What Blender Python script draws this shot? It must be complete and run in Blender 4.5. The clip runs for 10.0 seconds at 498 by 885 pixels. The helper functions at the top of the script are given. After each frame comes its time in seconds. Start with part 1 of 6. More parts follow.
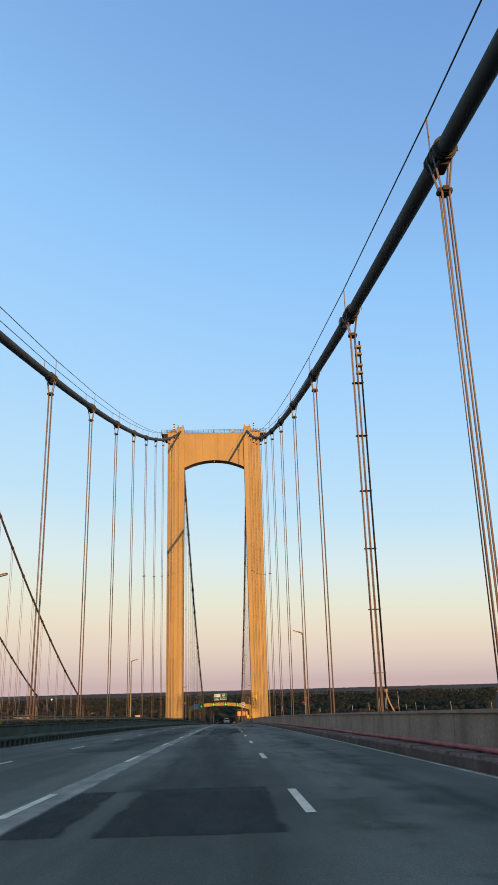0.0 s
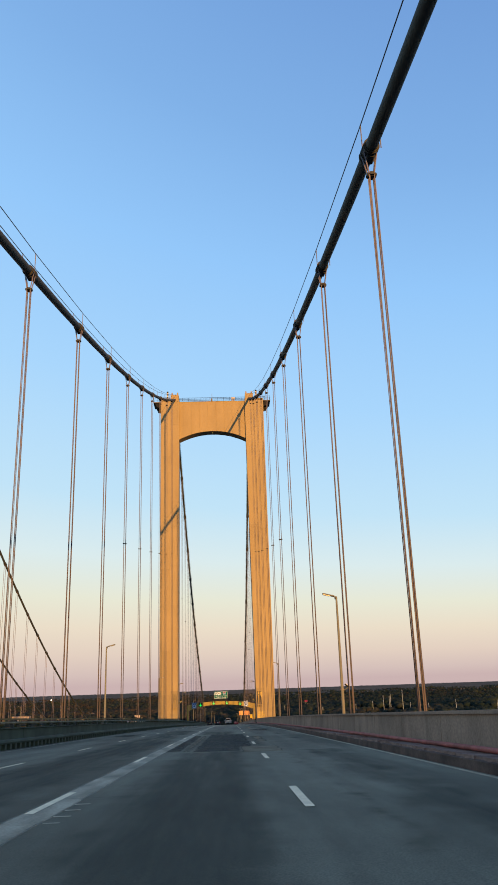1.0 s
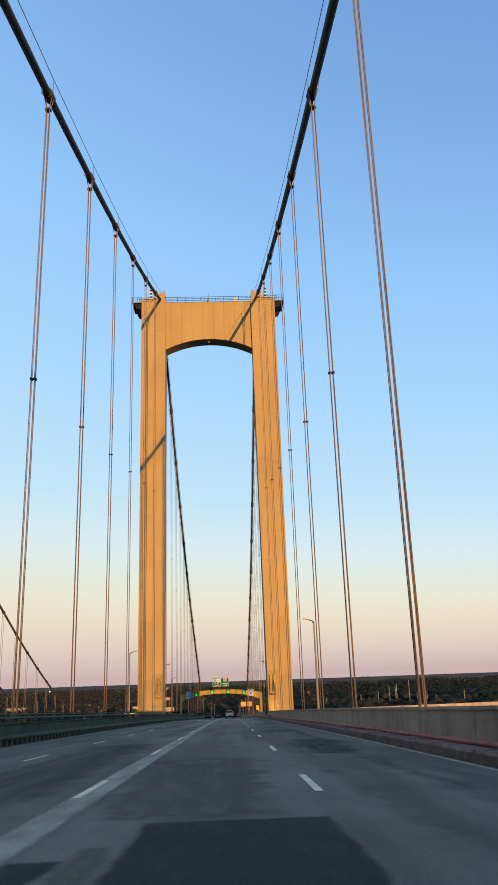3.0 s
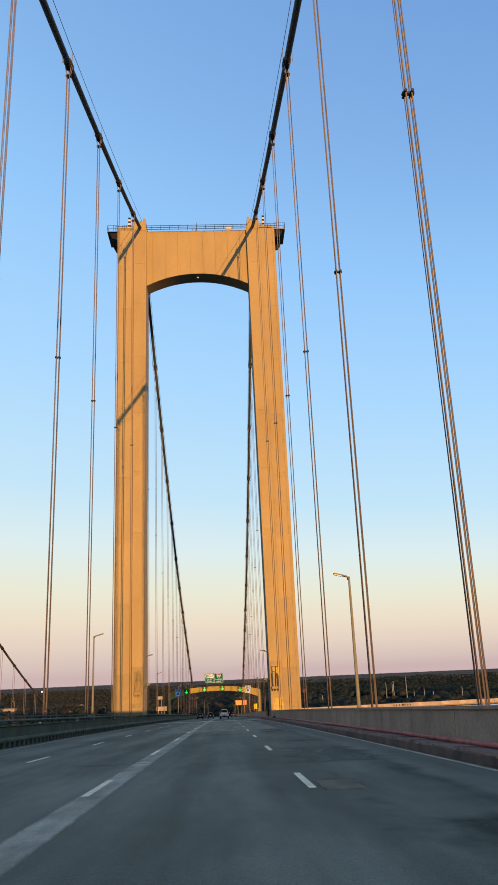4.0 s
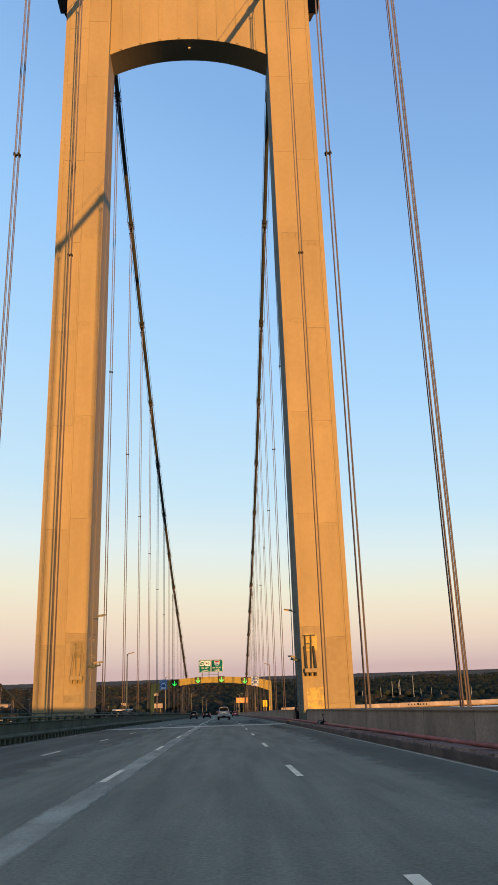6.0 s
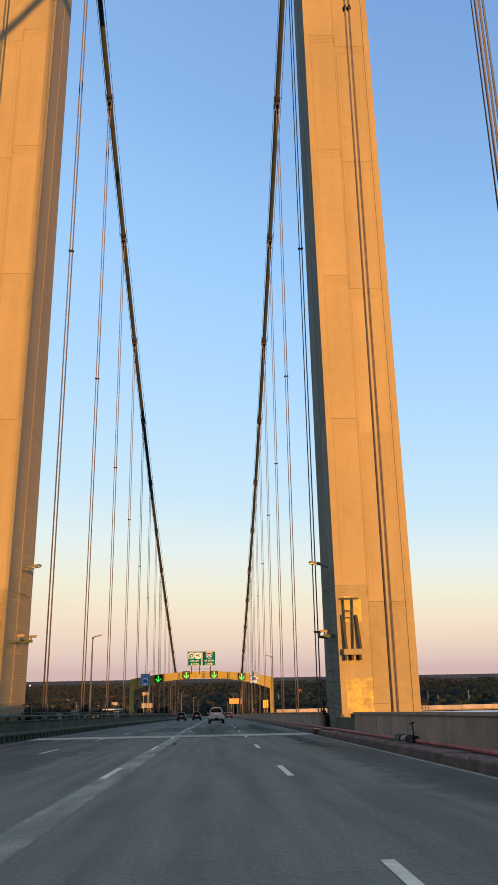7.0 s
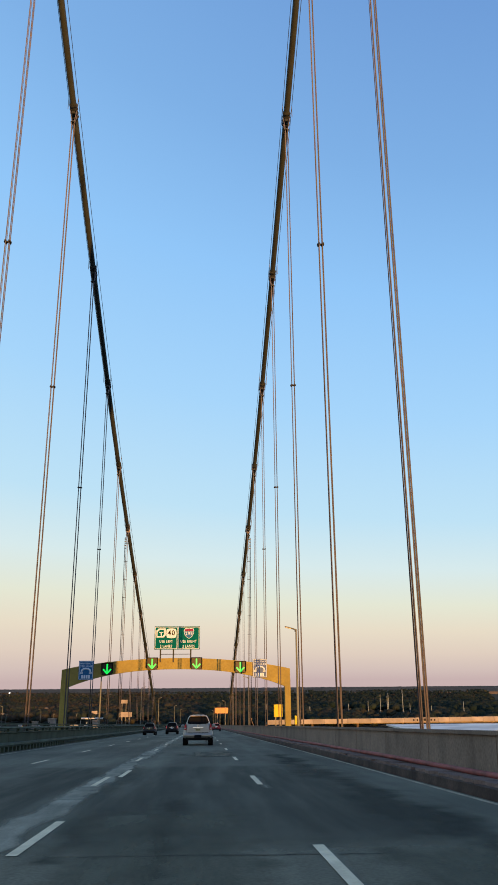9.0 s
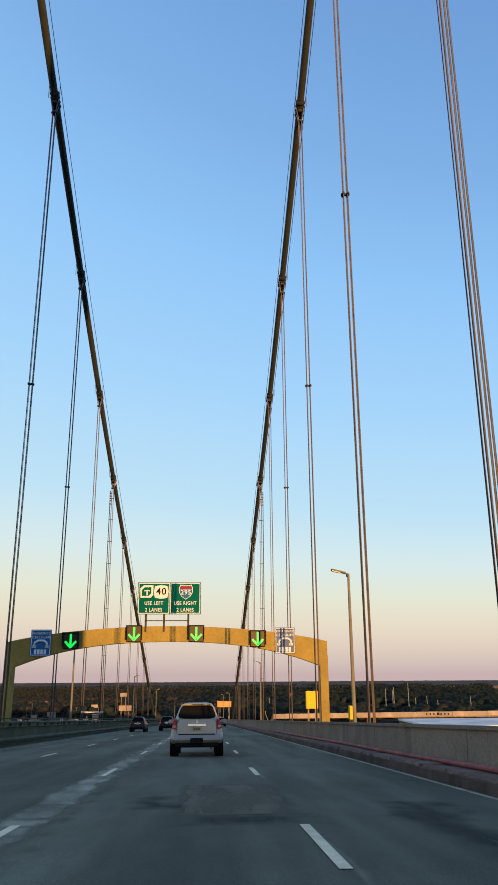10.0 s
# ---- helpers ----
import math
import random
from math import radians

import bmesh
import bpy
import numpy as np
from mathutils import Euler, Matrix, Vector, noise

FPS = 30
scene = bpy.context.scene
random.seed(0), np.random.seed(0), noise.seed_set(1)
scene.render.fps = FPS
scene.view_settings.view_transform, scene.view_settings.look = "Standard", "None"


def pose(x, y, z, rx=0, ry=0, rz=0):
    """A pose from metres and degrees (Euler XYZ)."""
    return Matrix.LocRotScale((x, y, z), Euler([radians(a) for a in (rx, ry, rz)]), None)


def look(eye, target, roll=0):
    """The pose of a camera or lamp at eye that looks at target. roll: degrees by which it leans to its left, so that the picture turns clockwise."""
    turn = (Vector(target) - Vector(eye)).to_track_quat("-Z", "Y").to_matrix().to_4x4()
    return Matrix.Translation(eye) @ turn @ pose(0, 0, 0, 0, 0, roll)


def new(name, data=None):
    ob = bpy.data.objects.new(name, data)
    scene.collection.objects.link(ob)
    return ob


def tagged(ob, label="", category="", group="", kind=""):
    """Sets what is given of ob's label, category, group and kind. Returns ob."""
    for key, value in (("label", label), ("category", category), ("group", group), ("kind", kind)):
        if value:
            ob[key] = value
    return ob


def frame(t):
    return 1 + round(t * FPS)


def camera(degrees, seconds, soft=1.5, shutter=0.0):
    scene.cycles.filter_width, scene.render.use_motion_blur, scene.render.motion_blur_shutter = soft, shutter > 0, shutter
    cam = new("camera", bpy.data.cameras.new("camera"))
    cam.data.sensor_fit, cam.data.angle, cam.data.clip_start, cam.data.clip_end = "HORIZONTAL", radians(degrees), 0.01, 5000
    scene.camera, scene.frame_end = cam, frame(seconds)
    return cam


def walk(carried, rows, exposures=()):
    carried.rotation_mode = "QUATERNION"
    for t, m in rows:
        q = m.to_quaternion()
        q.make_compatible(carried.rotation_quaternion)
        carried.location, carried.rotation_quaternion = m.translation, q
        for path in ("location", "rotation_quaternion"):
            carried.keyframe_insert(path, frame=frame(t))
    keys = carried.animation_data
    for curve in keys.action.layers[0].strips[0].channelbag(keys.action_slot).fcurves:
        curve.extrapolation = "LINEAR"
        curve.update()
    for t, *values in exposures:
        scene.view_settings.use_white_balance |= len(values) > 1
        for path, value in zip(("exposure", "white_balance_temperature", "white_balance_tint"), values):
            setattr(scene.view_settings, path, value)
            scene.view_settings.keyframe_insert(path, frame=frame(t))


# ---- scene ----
cam = camera(36.74, 10.0, soft=1.6)
# seconds, eye x, y, z, yaw, pitch, roll
PATH = [
    (0.0, 2.857, -202.733, 10.026, -1.994, 17.708, -1.534),
    (0.5, 2.845, -191.285, 9.602, -2.113, 17.797, -1.725),
    (1.0, 2.791, -179.878, 9.176, -2.023, 17.663, -1.899),
    (1.5, 2.71, -168.301, 8.729, -1.845, 17.452, -1.734),
    (2.0, 2.662, -156.7, 8.255, -1.616, 17.277, -1.753),
    (2.5, 2.572, -145.232, 7.799, -1.715, 17.158, -1.782),
    (4.0, 2.426, -110.706, 6.412, -2.535, 16.965, -2.413),
    (4.5, 2.418, -99.247, 5.902, -2.612, 16.932, -2.45),
    (5.0, 2.43, -87.968, 5.401, -2.48, 16.918, -2.464),
    (5.5, 2.441, -76.498, 4.866, -2.368, 16.835, -2.193),
    (7.0, 2.368, -41.829, 3.257, -2.617, 16.931, -1.003),
    (7.5, 2.36, -30.319, 2.671, -2.884, 17.244, -0.566),
    (8.0, 2.427, -18.907, 2.107, -3.18, 17.402, -0.367),
    (8.5, 2.441, -7.547, 1.626, -3.422, 17.572, -0.333),
    (9.0, 2.496, 3.709, 1.127, -3.514, 17.626, -0.405),
    (9.5, 2.543, 15.005, 0.545, -3.484, 17.405, -0.41),
    (10.0, 2.509, 26.317, -0.003, -3.342, 17.228, -0.339),
]
walk(cam, [(t, pose(x, y, z, 0, 0, yaw) @ pose(0, 0, 0, 90 + pitch) @ pose(0, 0, 0, 0, 0, roll)) for t, x, y, z, yaw, pitch, roll in PATH],
     exposures=[(0.0, 0.02, 6500, 10), (2.5, 0.04, 6500, 10), (4.5, 0.06, 6600, 10), (7.0, 0.12, 6850, 13), (7.5, 0.14, 6850, 13), (8.0, 0.12, 6800, 12), (8.5, 0.08, 6600, 10), (9.0, 0.0, 6450, 8), (10.0, 0.0, 6450, 8)])

# ---- light ----
SUN_ELEV, SUN_SIDE = 2.12, 14.0  # degrees; low behind the camera, a little to the right
world = bpy.data.worlds.new("evening_sky")
scene.world = world
world.use_nodes = True
wn, wl = world.node_tree.nodes, world.node_tree.links
wn.clear()
w_out = wn.new("ShaderNodeOutputWorld")
w_bg = wn.new("ShaderNodeBackground")
w_geo = wn.new("ShaderNodeTexCoord")
w_sep = wn.new("ShaderNodeSeparateXYZ")
w_ramp = wn.new("ShaderNodeValToRGB")
wl.new(w_geo.outputs["Generated"], w_sep.inputs[0])
# a little deeper towards the right
w_lean = wn.new("ShaderNodeMath")
w_lean.operation = "MULTIPLY_ADD"
w_lean.inputs[1].default_value, w_lean.inputs[2].default_value = 0.42, 1.0
wl.new(w_sep.outputs["X"], w_lean.inputs[0])
w_elev = wn.new("ShaderNodeMath")
w_elev.operation = "MULTIPLY"
wl.new(w_lean.outputs[0], w_elev.inputs[0])
wl.new(w_sep.outputs["Z"], w_elev.inputs[1])
wl.new(w_elev.outputs[0], w_ramp.inputs[0])


def lin(r, g, b):
    """Linear colour from 0..255 display values."""
    return tuple((v / 255 / 12.92) if v / 255 <= 0.04045 else ((v / 255 + 0.055) / 1.055) ** 2.4 for v in (r, g, b)) + (1.0,)


# the dusk sky opposite the low sun: mauve shadow band, pink belt, cream, pale blue, deeper blue overhead
SKY = [(0.0, (201, 177, 176)), (0.012, (211, 190, 184)), (0.035, (225, 206, 191)), (0.065, (233, 220, 199)), (0.10, (230, 231, 212)),
       (0.15, (217, 234, 236)), (0.22, (192, 226, 246)), (0.36, (168, 213, 251)), (0.52, (147, 198, 248)), (0.66, (128, 176, 230)), (1.0, (88, 128, 196))]
els = w_ramp.color_ramp.elements
while len(els) < len(SKY):
    els.new(0.5)
for e, (p, rgb) in zip(els, SKY):
    e.position, e.color = p, lin(*rgb)
# warm glow of the sky on the sun's side
_az, _el = radians(SUN_SIDE), radians(SUN_ELEV)
w_dot = wn.new("ShaderNodeVectorMath")
w_dot.operation = "DOT_PRODUCT"
w_dot.inputs[1].default_value = (math.sin(_az) * math.cos(_el), -math.cos(_az) * math.cos(_el), math.sin(_el))
w_glow = wn.new("ShaderNodeValToRGB")
w_glow.color_ramp.elements[0].position, w_glow.color_ramp.elements[0].color = 0.1, (0, 0, 0, 1)
w_glow.color_ramp.elements[1].position, w_glow.color_ramp.elements[1].color = 1.0, (0.6, 0.36, 0.17, 1)
w_mid = w_glow.color_ramp.elements.new(0.75)
w_mid.color = (0.20, 0.13, 0.065, 1)
w_add = wn.new("ShaderNodeMix")
w_add.data_type, w_add.blend_type = "RGBA", "ADD"
w_add.inputs[0].default_value = 1.0
wl.new(w_geo.outputs["Generated"], w_dot.inputs[0])
wl.new(w_dot.outputs["Value"], w_glow.inputs[0])
wl.new(w_ramp.outputs[0], w_add.inputs[6])
wl.new(w_glow.outputs[0], w_add.inputs[7])
wl.new(w_add.outputs[2], w_bg.inputs[0])
w_bg.inputs[1].default_value = 1.0
wl.new(w_bg.outputs[0], w_out.inputs[0])
sun = new("sun", bpy.data.lights.new("sun", "SUN"))
sun.data.energy, sun.data.angle, sun.data.color = 9.6, radians(0.3), (1.0, 0.445, 0.10)
sun.matrix_world = look((math.sin(_az) * 500, -math.cos(_az) * 500, math.tan(_el) * 500), (0, 0, 0))


# ---- materials ----
def mat(name, colour, rough=0.7, metal=0.0, vary=0.25, grain=0.0, scale=1.0, stain=None, stain_scale=0.3, bump=0.0, bump_scale=30.0, stretch=(1, 1, 1), spec=0.5, per=0.0):
    """A procedural surface: base colour, broad variation or stains, fine grain and relief."""
    m = bpy.data.materials.new(name)
    m.use_nodes = True
    n, l = m.node_tree.nodes, m.node_tree.links
    b = n["Principled BSDF"]
    b.inputs["Roughness"].default_value, b.inputs["Metallic"].default_value = rough, metal
    b.inputs["Specular IOR Level"].default_value = spec
    tc = n.new("ShaderNodeTexCoord")
    mp = n.new("ShaderNodeMapping")
    mp.inputs["Scale"].default_value = stretch
    l.new(tc.outputs["Object"], mp.inputs[0])
    big = n.new("ShaderNodeTexNoise")
    big.inputs["Scale"].default_value, big.inputs["Detail"].default_value = stain_scale, 6.0
    l.new(mp.outputs[0], big.inputs["Vector"])
    r = n.new("ShaderNodeValToRGB")
    r.color_ramp.elements[0].position, r.color_ramp.elements[1].position = 0.35, 0.68
    dark = stain or tuple(v * (1 - vary) for v in colour)
    r.color_ramp.elements[0].color, r.color_ramp.elements[1].color = (*dark, 1), (*colour, 1)
    l.new(big.outputs[0], r.inputs[0])
    out = r.outputs[0]
    if grain:
        fine = n.new("ShaderNodeTexNoise")
        fine.inputs["Scale"].default_value, fine.inputs["Detail"].default_value = 25.0 * scale, 4.0
        l.new(tc.outputs["Object"], fine.inputs["Vector"])
        mx = n.new("ShaderNodeMix")
        mx.data_type, mx.blend_type = "RGBA", "OVERLAY"
        mx.inputs[0].default_value = grain
        l.new(out, mx.inputs[6]), l.new(fine.outputs[0], mx.inputs[7])
        out = mx.outputs[2]
    if per:
        # each plate or slab weathers a little differently
        oi = n.new("ShaderNodeObjectInfo")
        pr = n.new("ShaderNodeMapRange")
        pr.inputs["To Min"].default_value, pr.inputs["To Max"].default_value = 1 - per, 1 + per * 0.5
        l.new(oi.outputs["Random"], pr.inputs["Value"])
        px = n.new("ShaderNodeMix")
        px.data_type, px.blend_type = "RGBA", "MULTIPLY"
        px.inputs[0].default_value = 1.0
        l.new(out, px.inputs[6]), l.new(pr.outputs[0], px.inputs[7])
        out = px.outputs[2]
    l.new(out, b.inputs["Base Color"])
    if bump:
        bn = n.new("ShaderNodeTexNoise")
        bn.inputs["Scale"].default_value, bn.inputs["Detail"].default_value = bump_scale, 3.0
        l.new(tc.outputs["Object"], bn.inputs["Vector"])
        bm_ = n.new("ShaderNodeBump")
        bm_.inputs["Strength"].default_value, bm_.inputs["Distance"].default_value = bump, 0.02
        l.new(bn.outputs[0], bm_.inputs["Height"])
        l.new(bm_.outputs[0], b.inputs["Normal"])
    return m


def glow(name, colour, strength):
    m = bpy.data.materials.new(name)
    m.use_nodes = True
    b = m.node_tree.nodes["Principled BSDF"]
    b.inputs["Base Color"].default_value = (*(v * 0.05 for v in colour), 1)
    b.inputs["Emission Color"].default_value = (*colour, 1)
    b.inputs["Emission Strength"].default_value = strength
    return m


def asphalt():
    """Worn asphalt: streaks down the lanes, blotches, fine aggregate."""
    m = bpy.data.materials.new("asphalt")
    m.use_nodes = True
    n, l = m.node_tree.nodes, m.node_tree.links
    b = n["Principled BSDF"]
    b.inputs["Roughness"].default_value = 0.82
    b.inputs["Specular IOR Level"].default_value = 0.10
    tc = n.new("ShaderNodeTexCoord")

    def layer(scale, stretch, lo, hi, a, c, detail=5.0):
        mp = n.new("ShaderNodeMapping")
        mp.inputs["Scale"].default_value = stretch
        l.new(tc.outputs["Object"], mp.inputs[0])
        t = n.new("ShaderNodeTexNoise")
        t.inputs["Scale"].default_value, t.inputs["Detail"].default_value = scale, detail
        l.new(mp.outputs[0], t.inputs["Vector"])
        r = n.new("ShaderNodeValToRGB")
        r.color_ramp.elements[0].position, r.color_ramp.elements[1].position = lo, hi
        r.color_ramp.elements[0].color, r.color_ramp.elements[1].color = (a, a, a, 1), (c, c, c, 1)
        l.new(t.outputs[0], r.inputs[0])
        return r.outputs[0]

    out = None
    for lay in (layer(0.85, (1, 0.035, 1), 0.38, 0.62, 0.74, 1.24), layer(0.22, (1, 0.5, 1), 0.36, 0.64, 0.78, 1.18), layer(3.0, (1, 0.25, 1), 0.3, 0.7, 0.9, 1.1), layer(60, (1, 1, 1), 0.3, 0.7, 0.72, 1.3, 2.0)):
        mx = n.new("ShaderNodeMix")
        mx.data_type, mx.blend_type = "RGBA", "MULTIPLY"
        mx.inputs[0].default_value = 1.0
        if out is None:
            mx.inputs[6].default_value = (0.1060, 0.1065, 0.0800, 1)
        else:
            l.new(out, mx.inputs[6])
        l.new(lay, mx.inputs[7])
        out = mx.outputs[2]
    l.new(out, b.inputs["Base Color"])
    bn = n.new("ShaderNodeTexNoise")
    bn.inputs["Scale"].default_value = 70
    l.new(tc.outputs["Object"], bn.inputs["Vector"])
    bp = n.new("ShaderNodeBump")
    bp.inputs["Strength"].default_value, bp.inputs["Distance"].default_value = 0.35, 0.01
    l.new(bn.outputs[0], bp.inputs["Height"])
    l.new(bp.outputs[0], b.inputs["Normal"])
    return m


M_ASPHALT = asphalt()
M_TAR = mat("tar", (0.024, 0.026, 0.024), 0.85, spec=0.15, grain=0.4, vary=0.3, stain_scale=0.5, bump=0.2)
M_LINE = mat("road_paint", (0.80, 0.69, 0.48), 0.8, spec=0.1, vary=0.25, stain_scale=3.0, grain=0.3)


def feathered(name, colour, stain, soft, amp, cover=(0.75, 1.0), rough=0.82, grain=0.5, streak=(1, 0.2, 1)):
    """A worn layer on the road whose edges fade: the first UV holds the metres to its sides and ends."""
    m = mat(name, colour, rough, spec=0.10, stain=stain, stain_scale=0.9, grain=grain, bump=0.25, bump_scale=50)
    n, l = m.node_tree.nodes, m.node_tree.links
    b, out = n["Principled BSDF"], n["Material Output"]
    uv = n.new("ShaderNodeUVMap")
    sep = n.new("ShaderNodeSeparateXYZ")
    l.new(uv.outputs[0], sep.inputs[0])
    low = n.new("ShaderNodeMath")
    low.operation = "MINIMUM"
    l.new(sep.outputs[0], low.inputs[0]), l.new(sep.outputs[1], low.inputs[1])
    tc = n.new("ShaderNodeTexCoord")
    nz = n.new("ShaderNodeTexNoise")
    nz.inputs["Scale"].default_value, nz.inputs["Detail"].default_value = 1.6, 6.0
    l.new(tc.outputs["Object"], nz.inputs["Vector"])
    add = n.new("ShaderNodeMath")
    add.operation = "MULTIPLY_ADD"
    add.inputs[1].default_value, add.inputs[2].default_value = -amp, amp * 0.42
    l.new(nz.outputs[0], add.inputs[0])
    tot = n.new("ShaderNodeMath")
    l.new(low.outputs[0], tot.inputs[0]), l.new(add.outputs[0], tot.inputs[1])
    edge = n.new("ShaderNodeMapRange")
    edge.interpolation_type = "SMOOTHSTEP"
    edge.inputs["From Max"].default_value = soft
    l.new(tot.outputs[0], edge.inputs["Value"])
    mp = n.new("ShaderNodeMapping")
    mp.inputs["Scale"].default_value = streak
    l.new(tc.outputs["Object"], mp.inputs[0])
    wz = n.new("ShaderNodeTexNoise")
    wz.inputs["Scale"].default_value, wz.inputs["Detail"].default_value = 2.2, 6.0
    l.new(mp.outputs[0], wz.inputs["Vector"])
    wear = n.new("ShaderNodeMapRange")
    wear.inputs["From Min"].default_value, wear.inputs["From Max"].default_value = 0.36, 0.62
    wear.inputs["To Min"].default_value, wear.inputs["To Max"].default_value = cover
    l.new(wz.outputs[0], wear.inputs["Value"])
    mul = n.new("ShaderNodeMath")
    mul.operation = "MULTIPLY"
    l.new(edge.outputs[0], mul.inputs[0]), l.new(wear.outputs[0], mul.inputs[1])
    l.new(mul.outputs[0], b.inputs["Alpha"])
    return m


M_PATCH = feathered("patch_light", (0.172, 0.150, 0.100), (0.130, 0.115, 0.078), 0.10, 0.16, (0.7, 1.0))
M_STRIP = feathered("brown_strip", (0.150, 0.132, 0.092), (0.112, 0.100, 0.072), 0.28, 0.25, (0.45, 0.95))
M_FADE_LIGHT = feathered("faded_asphalt", (0.125, 0.125, 0.088), (0.098, 0.10, 0.072), 0.8, 0.9, (0.3, 0.9))
M_FADE_WIDE = feathered("older_asphalt", (0.198, 0.189, 0.137), (0.180, 0.174, 0.126), 1.6, 1.0, (0.72, 0.95), streak=(1, 0.05, 1))
M_NEWER_WIDE = feathered("newer_asphalt", (0.062, 0.067, 0.054), (0.074, 0.079, 0.063), 1.8, 1.0, (0.15, 0.5), streak=(1, 0.05, 1))
M_FADE_DARK = feathered("oily_asphalt", (0.033, 0.037, 0.029), (0.043, 0.048, 0.038), 0.8, 0.9, (0.35, 0.9))
M_PATCH_DARK = feathered("patch_dark", (0.022, 0.025, 0.023), (0.032, 0.036, 0.032), 0.12, 0.18, (0.5, 0.92))
M_TRACK = feathered("wheel_track", (0.056, 0.060, 0.048), (0.066, 0.070, 0.056), 0.8, 0.5, (0.25, 0.6), streak=(1, 0.06, 1))
M_LINE_OLD = feathered("worn_paint", (0.37, 0.34, 0.255), (0.27, 0.252, 0.192), 0.11, 0.10, (0.6, 1.0), 0.75)
M_EDGE = feathered("edge_paint", (0.46, 0.42, 0.31), (0.33, 0.305, 0.23), 0.04, 0.05, (0.65, 1.0), 0.75)
M_GHOST = feathered("scrubbed_paint", (0.35, 0.33, 0.25), (0.22, 0.212, 0.165), 0.22, 0.18, (0.62, 1.0), 0.8)
M_CONC = mat("concrete", (0.215, 0.180, 0.142), 0.95, spec=0.1, stain=(0.125, 0.104, 0.083), per=0.22, stain_scale=0.8, grain=0.3, bump=0.3, bump_scale=20, stretch=(1, 0.7, 0.45))


def streaked(m, strength=0.68):
    """Adds narrow dark runs down a wall."""
    n, l = m.node_tree.nodes, m.node_tree.links
    b = n["Principled BSDF"]
    src = b.inputs["Base Color"].links[0].from_socket
    tc = n.new("ShaderNodeTexCoord")
    mp = n.new("ShaderNodeMapping")
    mp.inputs["Scale"].default_value = (1, 0.5, 0.10)
    l.new(tc.outputs["Object"], mp.inputs[0])
    nz = n.new("ShaderNodeTexNoise")
    nz.inputs["Scale"].default_value, nz.inputs["Detail"].default_value = 2.4, 8.0
    l.new(mp.outputs[0], nz.inputs["Vector"])
    r = n.new("ShaderNodeValToRGB")
    r.color_ramp.elements[0].position, r.color_ramp.elements[1].position = 0.54, 0.72
    r.color_ramp.elements[0].color, r.color_ramp.elements[1].color = (1, 1, 1, 1), (strength, strength, strength, 1)
    l.new(nz.outputs[0], r.inputs[0])
    mx = n.new("ShaderNodeMix")
    mx.data_type, mx.blend_type = "RGBA", "MULTIPLY"
    mx.inputs[0].default_value = 1.0
    l.new(src, mx.inputs[6]), l.new(r.outputs[0], mx.inputs[7])
    l.new(mx.outputs[2], b.inputs["Base Color"])
    return m


M_WALL = streaked(mat("parapet_concrete", (0.270, 0.208, 0.163), 0.95, spec=0.1, stain=(0.198, 0.152, 0.121), stain_scale=0.7, grain=0.45, scale=0.6, per=0.16, bump=0.35, bump_scale=9), 0.74)
M_KERB = mat("kerb_concrete", (0.105, 0.076, 0.065), 0.95, spec=0.15, stain=(0.052, 0.039, 0.035), stain_scale=1.4, grain=0.5, bump=0.5, bump_scale=14)
M_PIPE = mat("red_pipe", (0.33, 0.100, 0.094), 0.7, spec=0.2, stain=(0.17, 0.058, 0.054), stain_scale=1.5, grain=0.3)
M_TOWER = mat("tower_paint", (0.224, 0.186, 0.101), 0.7, stain=(0.192, 0.160, 0.088), stain_scale=0.3, grain=0.1, scale=0.12, stretch=(1, 1, 0.35), spec=0.25, per=0.06)
M_TOWER_LOW = mat("tower_aged_paint", (0.190, 0.160, 0.089), 0.7, stain=(0.162, 0.137, 0.077), stain_scale=0.35, grain=0.2, scale=0.12, stretch=(1, 1, 0.5), spec=0.25, per=0.05)
# tower paint darkened and cooled: the right leg's shaded road side as a colour
M_TOWER_SIDE = mat("tower_paint_shaded", (0.116, 0.130, 0.110), 0.75, stain=(0.090, 0.102, 0.088), stain_scale=0.5, grain=0.2, scale=0.2, stretch=(1, 1, 0.3), spec=0.2, per=0.2)
M_GANTRY = mat("gantry_paint", (0.220, 0.184, 0.048), 0.7, stain=(0.160, 0.136, 0.040), stain_scale=0.5, grain=0.25, scale=0.2, spec=0.2)
M_GREEN = mat("green_paint", (0.056, 0.080, 0.056), 0.75, spec=0.15, stain=(0.032, 0.043, 0.033), stain_scale=0.7, grain=0.2)
# stained rail green, made paler to carry the sky's highlight on the top
M_RAIL = mat("sky_paled_green_paint", (0.086, 0.116, 0.084), 0.75, spec=0.15, stain=(0.045, 0.058, 0.044), stain_scale=1.2, grain=0.3)
M_CABLE = mat("cable_paint", (0.047, 0.056, 0.052), 0.75, spec=0.2, stain=(0.034, 0.041, 0.039), stain_scale=0.8)
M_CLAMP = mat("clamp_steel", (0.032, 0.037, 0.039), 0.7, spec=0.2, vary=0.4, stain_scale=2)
M_ROPE = mat("wire_rope", (0.120, 0.115, 0.144), 0.65, stain=(0.088, 0.085, 0.110), stain_scale=0.5, spec=0.3)
M_GALV = mat("galvanised", (0.125, 0.135, 0.115), 0.65, spec=0.3, metal=0.1, vary=0.2, stain_scale=1.0)
M_BLACK = mat("black_plastic", (0.008, 0.009, 0.011), 0.7, spec=0.12, vary=0.3)
M_STEEL = mat("dark_steel", (0.12, 0.115, 0.10), 0.6, vary=0.35, stain_scale=2)
M_GRATE = mat("joint_steel", (0.62, 0.57, 0.50), 0.6, metal=0.0, vary=0.3, stain_scale=4)
